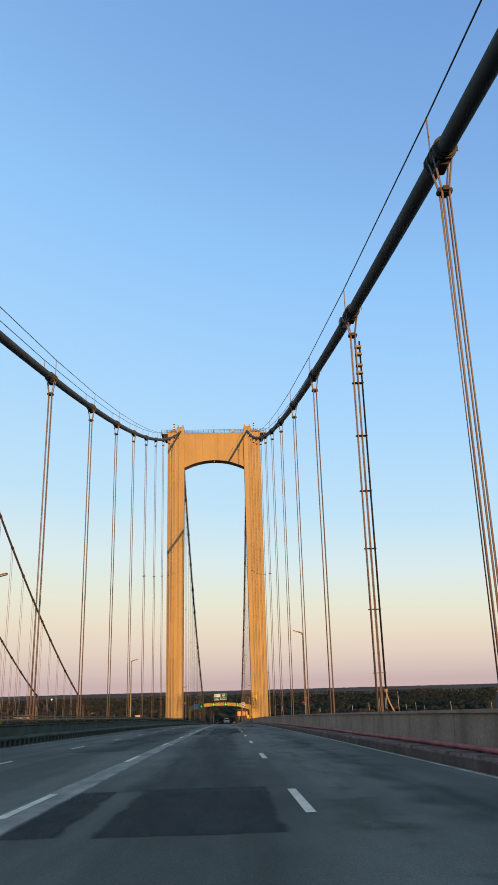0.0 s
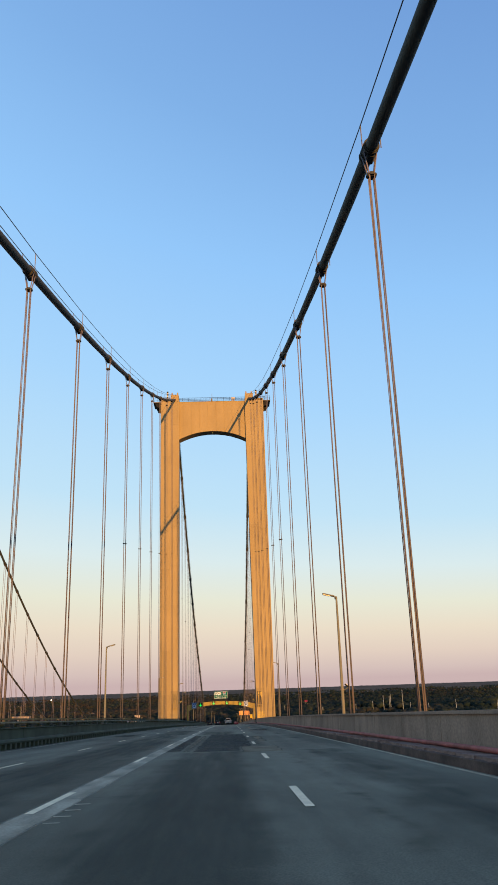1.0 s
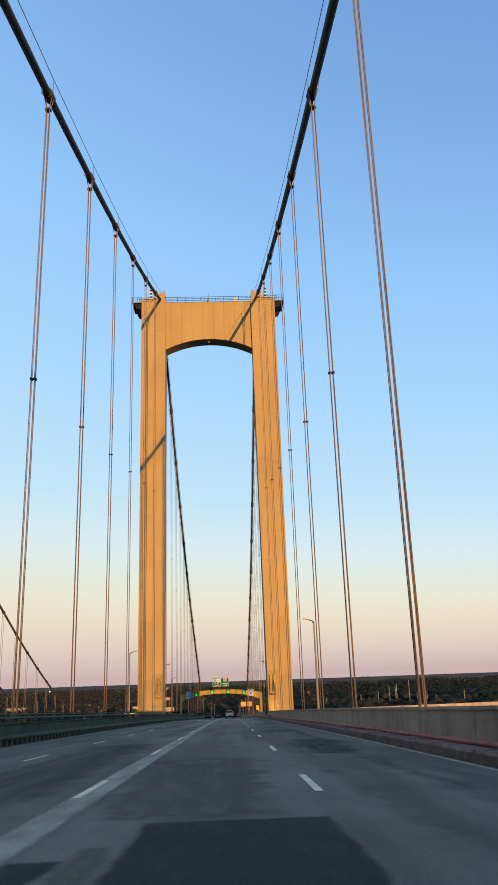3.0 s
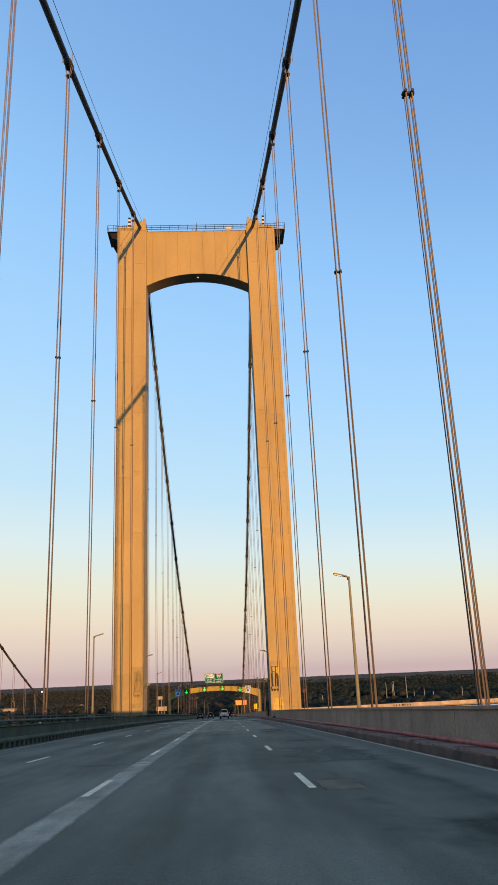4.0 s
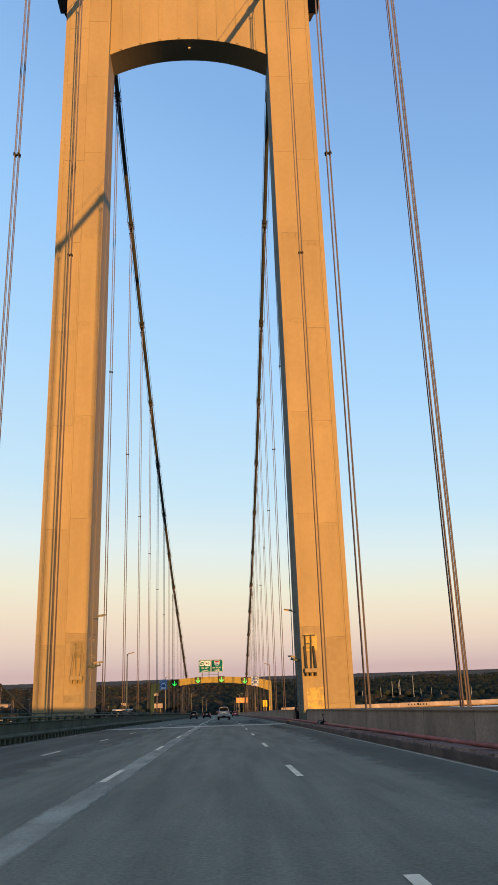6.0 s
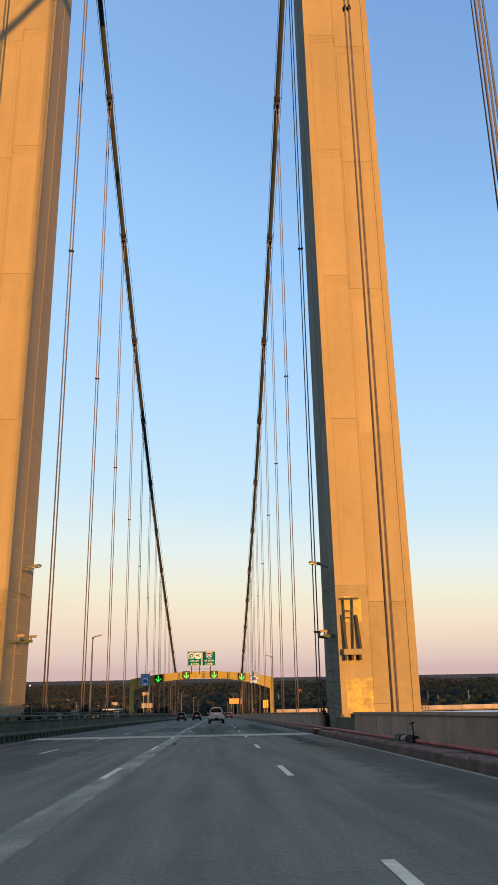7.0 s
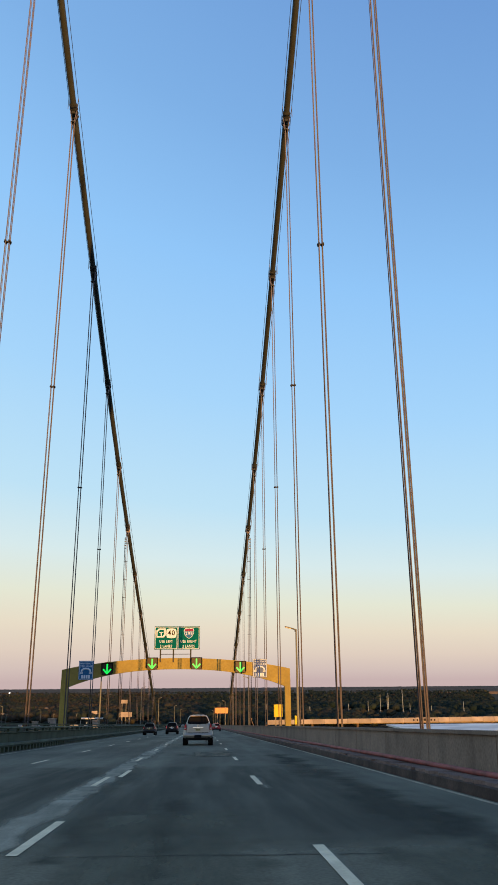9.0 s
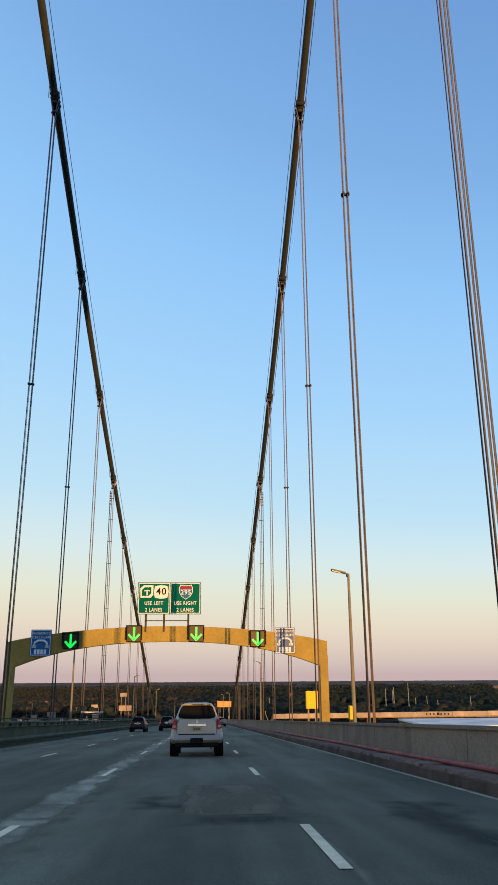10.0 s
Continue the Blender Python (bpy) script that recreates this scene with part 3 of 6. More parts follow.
def build_cable(x, y0, y1, name="main_cable", radius=0.268):
    cab = tagged(empty(name, (x, y0, cable_z(y0))), "thick dark green wrapped steel suspension cable", "bridge cable", "main cables")
    pts, yy = [], y0
    while yy < y1 + 0.1:
        pts.append((x, yy, cable_z(yy)))
        yy += 4.0
    ob = part("cable", tube(bmesh.new(), pts, radius, 14), M_CABLE, cab)
    ob.matrix_parent_inverse = cab.matrix_basis.inverted()
    return cab


def rope_sides(x):
    """Offsets of the two hand ropes: one over the road side of the cable, one well outside it."""
    return (-0.28, 0.55) if x > 0 else (0.28, -0.55)


def node_parts(cab, x, y, sag=0.0, hand=True):
    """Clamp band on the cable with its hand rope post."""
    z = cable_z(y)
    d = Vector((0, 1, (cable_z(y + 0.5) - cable_z(y - 0.5)))).normalized()
    a, b = Vector((x, y, z)) - d * 0.62, Vector((x, y, z)) + d * 0.62
    bm = rod(bmesh.new(), a, b, 0.325, 14)
    for k in (-0.5, -0.17, 0.17, 0.5):
        rod(bm, Vector((x, y, z)) + d * (k - 0.05), Vector((x, y, z)) + d * (k + 0.05), 0.365, 14)
    box(bm, x - 0.17, x + 0.17, y - 0.30, y + 0.30, z - 0.48, z - 0.24, bevel=0.05)
    ob = part("clamp_band", bm, M_CLAMP, cab)
    ob.matrix_parent_inverse = cab.matrix_basis.inverted()
    for s in rope_sides(x):
        ob = part("rope_post", rod(bmesh.new(), (x + s, y, z + 0.2), (x + s, y, z + 1.42), 0.025, 6), M_STEEL, cab)
        ob.matrix_parent_inverse = cab.matrix_basis.inverted()


def hand_ropes(cab, x, ys):
    for s in rope_sides(x):
        bm = tube(bmesh.new(), [(x + s, yy, cable_z(yy) + 1.38) for yy in ys], 0.026, 5)
        ob = part("hand_rope", bm, M_CABLE, cab)
        ob.matrix_parent_inverse = cab.matrix_basis.inverted()


def suspender(x, y, spread=True, lift=0.0):
    """Four wire ropes that hang from a clamp, gathered by a yoke below it and a spreader half way."""
    z1, z0 = cable_z(y), road_z(y) - 0.4
    ob = tagged(empty("suspender", (x, y, z0)), "pair of doubled steel wire ropes hanging from the main cable", "suspender rope", "suspender ropes")
    inv = ob.matrix_basis.inverted()
    for sx in (-1, 1):
        for sy in (-1, 1):
            pts = [(x + sx * 0.30, y + sy * 0.22, z1 - 0.05), (x + sx * 0.106, y + sy * 0.118, z1 - 1.25), (x + sx * 0.106, y + sy * 0.118, z0)]
            p = part("rope", tube(bmesh.new(), pts, 0.032, 6), M_ROPE, ob)
            p.matrix_parent_inverse = inv
    p = part("yoke", box(boxed(x - 0.22, x + 0.22, y - 0.15, y + 0.15, z1 - 1.33, z1 - 1.17, bevel=0.04), x - 0.09, x + 0.09, y - 0.22, y + 0.22, z1 - 1.32, z1 - 1.18), M_CLAMP, ob)
    p.matrix_parent_inverse = inv
    if spread:
        zm = (z1 + road_z(y)) / 2 + lift
        bm = boxed(x - 0.22, x + 0.22, y - 0.08, y + 0.08, zm - 0.05, zm + 0.05, bevel=0.02)
        for sx in (-0.12, 0.12):
            rod(bm, (x + sx, y - 0.2, zm), (x + sx, y + 0.2, zm), 0.06, 8)
        p = part("spreader", bm, M_CLAMP, ob)
        p.matrix_parent_inverse = inv
    return ob


# how far each spreader past the tower sits off the middle of its ropes
SPREAD_LIFT = {1: (0.35, -0.2, -0.7, 0.35, -0.2, 0.0), -1: (0.0, -0.45, -1.1, -0.1, -0.4, -0.1)}
MAIN_Y = [5.39 - 15.794 * k for k in range(1, 18)]
SIDE_Y = [-2.39 + 15.358 * k for k in range(1, 14)]
for s in (-1, 1):
    cab = build_cable(s * CX, -300, 0.2)
    for y in MAIN_Y:
        node_parts(cab, s * CX, y)
    hand_ropes(cab, s * CX, [-300, *reversed(MAIN_Y), -0.2])
    cab = build_cable(s * CX, 3.8, 224)
    for y in SIDE_Y:
        node_parts(cab, s * CX, y)
    hand_ropes(cab, s * CX, [4.0, *SIDE_Y])
    for k, y in enumerate(MAIN_Y):
        suspender(s * CX, y, k < 6, lift=-0.25)
    for k, y in enumerate(SIDE_Y):
        if cable_z(y) - road_z(y) > 4:
            suspender(s * CX, y, k < 6, lift=SPREAD_LIFT[s][min(k, 5)])

# ---- barriers ----
WALL_GAPS = (-6.6, 5.0)  # the tower leg stands here


def right_wall(y0, y1):
    ob = tagged(empty("parapet_wall", (8.5, y0, road_z(y0))), "weathered grey concrete parapet wall with dark stains", "parapet", kind="structure")
    inv = ob.matrix_basis.inverted()
    y, n = y0, 0
    while y < y1 - 0.1:
        e = min(y + 4.9, y1)
        p = part("wall_panel", sweep(bmesh.new(), [(8.42, 0.0), (8.72, 0.0), (8.70, 1.02), (8.46, 1.02)], y + 0.018, e - 0.018, 5), M_WALL, ob)
        p.matrix_parent_inverse = inv
        y, n = e, n + 1
    p = part("coping", sweep(bmesh.new(), rect(8.40, 8.75, 1.02, 1.10), y0, y1), M_WALL, ob)
    p.matrix_parent_inverse = inv
    return ob


right_wall(-330, WALL_GAPS[0])
right_wall(WALL_GAPS[1], 420)
M_SLAB = mat("ledge_slab", (0.225, 0.158, 0.134), 0.95, spec=0.1, stain=(0.130, 0.092, 0.080), stain_scale=2.2, grain=0.5, bump=0.6, bump_scale=12, per=0.16)
KERB = [(7.50, -0.05), (8.44, -0.05), (8.44, 0.17), (7.56, 0.21), (7.52, 0.19)]
NOTCH = (-1.1, 1.35)  # drain opening beside the tower
kerb = tagged(link_mesh("kerb", sweep(sweep(bmesh.new(), KERB, -330, NOTCH[0]), KERB, NOTCH[1], 420), M_KERB), "dark stained concrete kerb with a broken slab ledge along the parapet", "kerb", kind="structure")
rnd = random.Random(11)
slabs = []
for k in range(8):
    b = bmesh.new()
    pts = [(8.42, 0.0), (8.42, 1.0)]
    for j in range(6):
        pts.append((7.55 + rnd.uniform(-0.03, 0.07) + (0.09 if rnd.random() < 0.14 else 0), 1.0 - j / 5))
    lo_ = [b.verts.new((x, v, 0.165 if x > 8 else 0.205)) for x, v in pts]
    hi_ = [b.verts.new((x + (0.012 if i > 1 else 0), v, (0.268 if i > 1 else 0.232) + rnd.uniform(-0.008, 0.008))) for i, (x, v) in enumerate(pts)]
    b.faces.new(lo_[::-1]), b.faces.new(hi_)
    for i in range(len(pts)):
        b.faces.new((lo_[i], lo_[(i + 1) % 8], hi_[(i + 1) % 8], hi_[i]))
    bmesh.ops.recalc_face_normals(b, faces=b.faces)
    me = bpy.data.meshes.new("ledge_slab")
    b.to_mesh(me), b.free()
    me.materials.append(M_SLAB)
    slabs.append(me)
y = -206.0
for k in range(299):
    ln = rnd.uniform(0.9, 1.9)
    if y + ln < NOTCH[0] or y > NOTCH[1]:
        piece("ledge_slab", rnd.choice(slabs), kerb, Matrix.Translation((rnd.uniform(-0.012, 0.012), y, road_z(y) + rnd.uniform(-0.016, 0.006))) @ Matrix.Rotation(math.atan(-0.05) + rnd.uniform(-0.01, 0.01), 4, "X") @ Matrix.Diagonal((1, ln - 0.006, 1, 1)))
    y += ln
part("ledge", sweep(bmesh.new(), [(7.57, 0.2), (8.42, 0.165), (8.42, 0.232), (7.57, 0.268)], y, 420), M_SLAB, kerb)
part("ledge", sweep(bmesh.new(), [(7.57, 0.2), (8.42, 0.165), (8.42, 0.232), (7.57, 0.268)], -330, -206.1), M_SLAB, kerb)
part("drain_floor", sweep(bmesh.new(), rect(7.46, 8.40, -0.05, 0.012), *NOTCH), M_BLACK, kerb, "dark drain opening in the kerb")
part("drain_back", sweep(bmesh.new(), rect(8.05, 8.40, 0.012, 0.17), *NOTCH), M_BLACK, kerb)
part("drain_lid", sweep(bmesh.new(), [(7.62, 0.205), (8.42, 0.175), (8.42, 0.215), (7.62, 0.245)], *NOTCH), M_BLACK, kerb, "dark steel plate over the drain")
pts, y = [], -330.0
while y < 300:
    pts.append((8.20 + 0.015 * math.sin(y * 0.9) + 0.03 * math.sin(y * 0.23), y, road_z(y) + 0.302 + 0.006 * math.sin(y * 1.7)))
    y += 3.0
tagged(link_mesh("red_pipe", tube(bmesh.new(), pts, 0.06, 8), M_PIPE), "faded red pipe lying along the kerb ledge", "pipe")
# valve let into the pipe a little before the tower
VY = -18.0
valve = tagged(empty("pipe_valve", (8.20, VY, road_z(VY) + 0.292)), "grey flanged pipe valve on the red pipe", "valve")
valve.rotation_euler = (math.atan(-0.05), 0, 0)
part("body", rod(rod(bmesh.new(), (0, -0.35, 0.02), (0, 2.0, 0.02), 0.085, 12), (0, 0.35, 0.02), (0, 1.1, 0.02), 0.125, 12), M_STEEL, valve)
for yy in (0.0, 0.35, 1.2, 1.75, 1.95):
    part("flange", rod(bmesh.new(), (0, yy - 0.03, 0.02), (0, yy + 0.03, 0.02), 0.15, 14), M_GALV if yy > 1.5 else M_CLAMP, valve)
part("clamp_block", boxed(-0.10, 0.10, -0.40, -0.22, -0.05, 0.15, bevel=0.02), M_BLACK, valve)
part("stem", rod(bmesh.new(), (0.02, -0.15, 0.1), (-0.02, -0.17, 0.50), 0.02, 6), M_BLACK, valve)
part("stem_handle", rod(bmesh.new(), (-0.08, -0.17, 0.48), (0.06, -0.16, 0.52), 0.02, 6), M_BLACK, valve)

# left steel barrier
bar = tagged(empty("steel_barrier", (-8.1, 0, 0)), "dark green painted steel plate barrier with a low rail", "barrier", kind="structure")


def bar_part(name, bmx, m=M_GREEN, label=""):
    ob = part(name, bmx, m, bar, label)
    ob.matrix_parent_inverse = bar.matrix_basis.inverted()
    return ob


y = -330.0
while y < 400:
    bar_part("barrier_plate", sweep(bmesh.new(), rect(-8.42, -8.36, 0.10, 0.93), y + 0.02, y + 7.7, 4))
    y += 7.75
bar_part("top_rail", sweep(bmesh.new(), [(-8.54, 1.14), (-8.18, 1.14), (-8.14, 1.19), (-8.18, 1.26), (-8.52, 1.26), (-8.56, 1.19)], -330, 400), M_RAIL, "weathered green top rail, coloured paler as if lit by the sky")
bar_part("middle_rail", sweep(bmesh.new(), [(-8.44, 0.90), (-8.30, 0.90), (-8.27, 0.93), (-8.30, 0.98), (-8.44, 0.98)], -330, 400))
bar_part("low_rail", sweep(bmesh.new(), [(-7.86, 0.26), (-7.66, 0.26), (-7.62, 0.34), (-7.66, 0.44), (-7.80, 0.46), (-7.88, 0.40)], -330, 400))
bar_part("kerb_beam", sweep(bmesh.new(), rect(-8.6, -7.9, -0.05, 0.12), -330, 400))
post_mesh = bpy.data.meshes.new("rail_stub")
b = boxed(-0.09, 0.09, -0.16, 0.16, 0, 0.27, bevel=0.01)
b.to_mesh(post_mesh), b.free()
post_mesh.materials.append(M_GREEN)
for k in range(300):
    y = -205 + k * 0.9
    piece("rail_stub", post_mesh, bar, bar.matrix_basis.inverted() @ Matrix.Translation((-7.76, y, road_z(y))))
bm = bmesh.new()
for k in range(290):
    y = -330 + k * 2.5
    if y < 400:
        box(bm, -8.56, -8.42, y - 0.08, y + 0.08, road_z(y) + 0.1, road_z(y) + 1.2)
bar_part("barrier_post", bm)
# walkway rail outside the barrier
bm = bmesh.new()
sweep(bm, rect(-9.02, -8.94, 1.36, 1.44), -330, 400)
sweep(bm, rect(-9.0, -8.96, 1.02, 1.08), -330, 400)
for k in range(236):
    y = -330 + k * 3.1
    box(bm, -9.01, -8.95, y - 0.03, y + 0.03, road_z(y) - 0.1, road_z(y) + 1.38)
tagged(link_mesh("walkway_railing", bm, M_GREEN), "dark green steel outer railing with thin posts", "railing", kind="structure")


# ---- street lamps ----
def street_lamp(x, y, z0, top, s, name="street_lamp"):
    """A tapered pole with a short arm and a flat head; s is the side to which the arm reaches."""
    ob = tagged(empty(name, (x, y, z0)), "tall tapered steel street lamp with a flat head", "street lamp", "street lamps")
    part("pole", rod(bmesh.new(), (0, 0, 0), (0, 0, top), 0.115, 10, 0.062), M_GALV, ob)
    part("base", boxed(-0.2, 0.2, -0.2, 0.2, 0, 0.35, bevel=0.03), M_GALV, ob)
    part("arm", tube(bmesh.new(), [(-s * 0.05, 0, top - 0.03), (s * 0.12, 0, top + 0.01), (s * 0.3, 0, top + 0.055)], 0.045, 6), M_GALV, ob)
    up = Matrix.Translation((s * 0.14, 0, top + 0.015)) @ Matrix.Rotation(-s * radians(14), 4, "Y")
    head = part("head", boxed(min(0, s * 0.80), max(0, s * 0.80), -0.16, 0.16, -0.02, 0.065, bevel=0.03, m=up), M_GALV, ob)
    part("lens", boxed(min(s * 0.30, s * 0.74), max(s * 0.30, s * 0.74), -0.13, 0.13, -0.05, -0.018, m=up), M_LENS, head)
    part("sensor", rod(bmesh.new(), (s * 0.09, 0, top - 0.16), (s * 0.09, 0, top - 0.04), 0.035, 8), M_BLACK, ob)
    return ob


for y, top in ((-195.6, 8.7), (-129.65, 8.78), (-66.0, 8.80), (65.7, 8.79), (131.5, 8.75), (197.3, 8.75), (263, 8.75)):
    street_lamp(10.0, y, road_z(y) - 0.4, top, -1)
flood_ = tagged(empty("pole_floodlight", (10.12, -129.65, road_z(-129.65) + 2.66)), "small black tilted floodlight strapped to a lamp pole", "floodlight")
up_ = pose(0.20, 0, 0.10, 0, 40, 0) @ Matrix.Scale(0.8, 4)
part("head", boxed(-0.22, 0.22, -0.16, 0.16, -0.05, 0.05, bevel=0.02, m=up_), M_BLACK, flood_)
part("lens", boxed(-0.19, 0.19, -0.13, 0.13, 0.05, 0.062, m=up_), M_LENS, flood_)
part("arm", tube(bmesh.new(), [(-0.05, 0, -0.12), (0.12, 0, -0.1), (0.25, 0, 0.04)], 0.025, 6), M_GALV, flood_)
part("strap", rod(bmesh.new(), (-0.12, 0, -0.16), (-0.12, 0, -0.06), 0.135, 10), M_STEEL, flood_)
part("lead", tube(bmesh.new(), [(0.3, 0, 0.05), (0.36, 0, -0.12), (0.2, 0, -0.3), (0.02, 0, -0.4)], 0.012, 5), M_BLACK, flood_)
for y in (-161.2, -97.95, -35.6, 35.9, 102, 168, 234):
    street_lamp(-10.0, y, road_z(y) - 0.4, 8.92, 1)
bm = bmesh.new()
for y in (-195.6, -129.65, -66.0, 65.7, 131.5, 197.3, 263):
    box(bm, 8.9, 10.3, y - 0.3, y + 0.3, road_z(y) - 0.9, road_z(y) - 0.4)
for y in (-161.2, -97.95, -35.6, 35.9, 102, 168, 234):
    box(bm, -10.3, -8.9, y - 0.3, y + 0.3, road_z(y) - 0.9, road_z(y) - 0.4)
tagged(link_mesh("lamp_bracket", bm, M_GREEN), "green steel brackets on the girders that carry the lamps", "bracket", kind="structure")

# ---- gantry ----
GY = 80.9
GZ = road_z(GY) - 0.17
gantry = tagged(empty("sign_gantry", (0, GY, GZ)), "tan painted arched steel sign gantry across the road", "sign gantry")
bm = bmesh.new()
cols = []
N = 30
for i in range(N + 1):
    u = -1 + 2 * i / N
    zt = 6.55 + 1.05 * (1 - u * u) ** 0.9
    zb = zt - 1.05 - 0.85 * abs(u) ** 3
    cols.append([bm.verts.new((u * 11.1, yy, zz)) for yy, zz in ((-0.35, zb), (-0.35, zt), (0.35, zt), (0.35, zb))])
for a, c in zip(cols, cols[1:]):
    for j in range(4):
        bm.faces.new((a[j], a[(j + 1) % 4], c[(j + 1) % 4], c[j]))
bm.faces.new(cols[0][::-1]), bm.faces.new(cols[-1])
bmesh.ops.recalc_face_normals(bm, faces=bm.faces)
beam = part("beam", bm, M_GANTRY, gantry)
for s in (-1, 1):
    part("post", boxed(min(s * 10.55, s * 11.12), max(s * 10.55, s * 11.12), -0.36, 0.36, -1.5, 5.6, bevel=0.02), M_GANTRY, gantry)
bm = bmesh.new()
for s in (-1, 1):
    box(bm, min(s * 8.9, s * 11.3), max(s * 8.9, s * 11.3), GY - 0.6, GY + 0.6, GZ - 2.0, GZ - 1.4)
tagged(link_mesh("gantry_bracket", bm, M_GREEN), "green steel bracket carrying the gantry posts", "bracket", kind="structure")


# signs and signals on the gantry; metres from the road at the gantry's middle
def text_mesh(words, size, x, z, y, align="CENTER"):
    cu = bpy.data.curves.new("words", "FONT")
    cu.body, cu.size, cu.align_x, cu.align_y, cu.extrude = words, size, align, "CENTER", 0.004
    cu.offset, cu.space_character = size * 0.016, 1.16
    ob = bpy.data.objects.new("words", cu)
    me = bpy.data.meshes.new_from_object(ob)
    bpy.data.objects.remove(ob)
    me.transform(Matrix.Translation((x, y, z)) @ pose(0, 0, 0, 90, 0, 0))
    return me


def words_part(words, size, x, z, y, material, parent, narrow=1.0):
    me = text_mesh(words, size, 0, z, y)
    me.transform(Matrix.Translation((x, 0, 0)) @ Matrix.Diagonal((narrow, 1, 1, 1)))
    me.materials.append(material)
    ob = new("lettering", me)
    ob.parent = parent
    return ob


def outline(bm, x0, x1, z0, z1, y, w, t=0.012):
    for a, b, c, d in ((x0, x1, z0, z0 + w), (x0, x1, z1 - w, z1), (x0, x0 + w, z0 + w, z1 - w), (x1 - w, x1, z0 + w, z1 - w)):
        box(bm, a, b, y - t, y, c, d)
    return bm


def disc(bm, pts, y, t=0.012):
    """A flat plate from an outline of (x, z)."""
    f = [bm.verts.new((x, y - t, z)) for x, z in pts]
    g = [bm.verts.new((x, y, z)) for x, z in pts]
    bm.faces.new(f), bm.faces.new(g[::-1])
    n = len(pts)
    for i in range(n):
        bm.faces.new((f[i], g[i], g[(i + 1) % n], f[(i + 1) % n]))
    bmesh.ops.recalc_face_normals(bm, faces=bm.faces)
    return bm


def shield(cx, cz, w, h):
    out = []
    for i in range(24):
        a = 2 * math.pi * i / 24
        sq = 1 / (abs(math.cos(a)) ** 4 + abs(math.sin(a)) ** 4) ** 0.25
        r = sq * (1 + 0.03 * math.cos(8 * a))
        out.append((cx + w * math.cos(a) * r, cz + h * math.sin(a) * r * (0.95 if math.sin(a) > 0 else 1.02)))
    return out


sign = tagged(empty("overhead_sign", (0, GY - 0.42, GZ)), "green overhead road sign with white route shields and lettering", "road sign")
part("panel", boxed(-2.27, 2.19, 0, 0.06, 8.40, 10.62, bevel=0.01), M_SIGN_G, sign)
for cx_, cz_ in ((-2.2, 8.47), (-2.2, 10.55), (2.12, 8.47), (2.12, 10.55)):
    part("corner", boxed(cx_ - 0.07, cx_ + 0.07, -0.006, 0.0, cz_ - 0.07, cz_ + 0.07), M_SIGN_K, sign)
bm = outline(bmesh.new(), -2.22, -0.03, 8.45, 10.57, -0.002, 0.05)
part("border", bm, M_SIGN_W, sign)
part("border", outline(bmesh.new(), 0.03, 2.14, 8.45, 10.57, -0.002, 0.05), M_SIGN_W, sign)
sh = part("route_shield", disc(bmesh.new(), [(-2.07, 9.55), (-1.35, 9.55), (-1.18, 9.75), (-1.18, 10.42), (-1.85, 10.42), (-2.1, 10.2)], -0.004), M_SIGN_W, sign, "white turnpike shield with a green figure")
part("figure", disc(bmesh.new(), [(-1.98, 9.68), (-1.5, 9.68), (-1.32, 9.85), (-1.32, 10.28), (-1.78, 10.28), (-1.98, 10.1)], -0.018), M_SIGN_G, sh)
part("figure", box(boxed(-1.82, -1.42, -0.04, -0.03, 10.0, 10.08), -1.66, -1.56, -0.04, -0.03, 9.72, 10.02), M_SIGN_W, sh)
sh = part("route_shield", disc(bmesh.new(), shield(-0.62, 9.97, 0.50, 0.47), -0.004), M_SIGN_W, sign)
words_part("40", 0.66, -0.62, 9.97, -0.024, M_SIGN_K, sh)
sh = part("route_shield", disc(bmesh.new(), [(1.12, 9.42), (1.42, 9.62), (1.60, 9.90), (1.62, 10.2), (1.52, 10.46), (1.12, 10.40), (0.72, 10.46), (0.62, 10.2), (0.64, 9.90), (0.82, 9.62)], -0.004), M_SIGN_W, sign)
part("shield_field", disc(bmesh.new(), [(1.12, 9.47), (1.39, 9.65), (1.55, 9.90), (1.57, 10.13), (0.67, 10.13), (0.69, 9.90), (0.85, 9.65)], -0.018), M_SIGN_B, sh)
part("shield_band", disc(bmesh.new(), [(0.67, 10.155), (1.57, 10.155), (1.49, 10.40), (1.12, 10.35), (0.75, 10.40)], -0.018), M_SIGN_R, sh)
words_part("295", 0.44, 1.12, 9.91, -0.034, M_SIGN_W, sh)
for wd, x, z in (("USE LEFT", -1.12, 9.16), ("2 LANES", -1.12, 8.70), ("USE RIGHT", 1.09, 9.16), ("2 LANES", 1.09, 8.70)):
    words_part(wd, 0.36, x, z, -0.016, M_SIGN_W, sign, 0.80)
for x in (-1.65, -0.38, 1.32):
    part("support", boxed(x - 0.07, x + 0.07, 0.06, 0.20, 7.2, 10.4), M_CLAMP, sign)
part("walk_rod", rod(bmesh.new(), (-1.7, -0.25, 7.95), (1.4, -0.25, 7.95), 0.03, 6), M_CLAMP, sign)


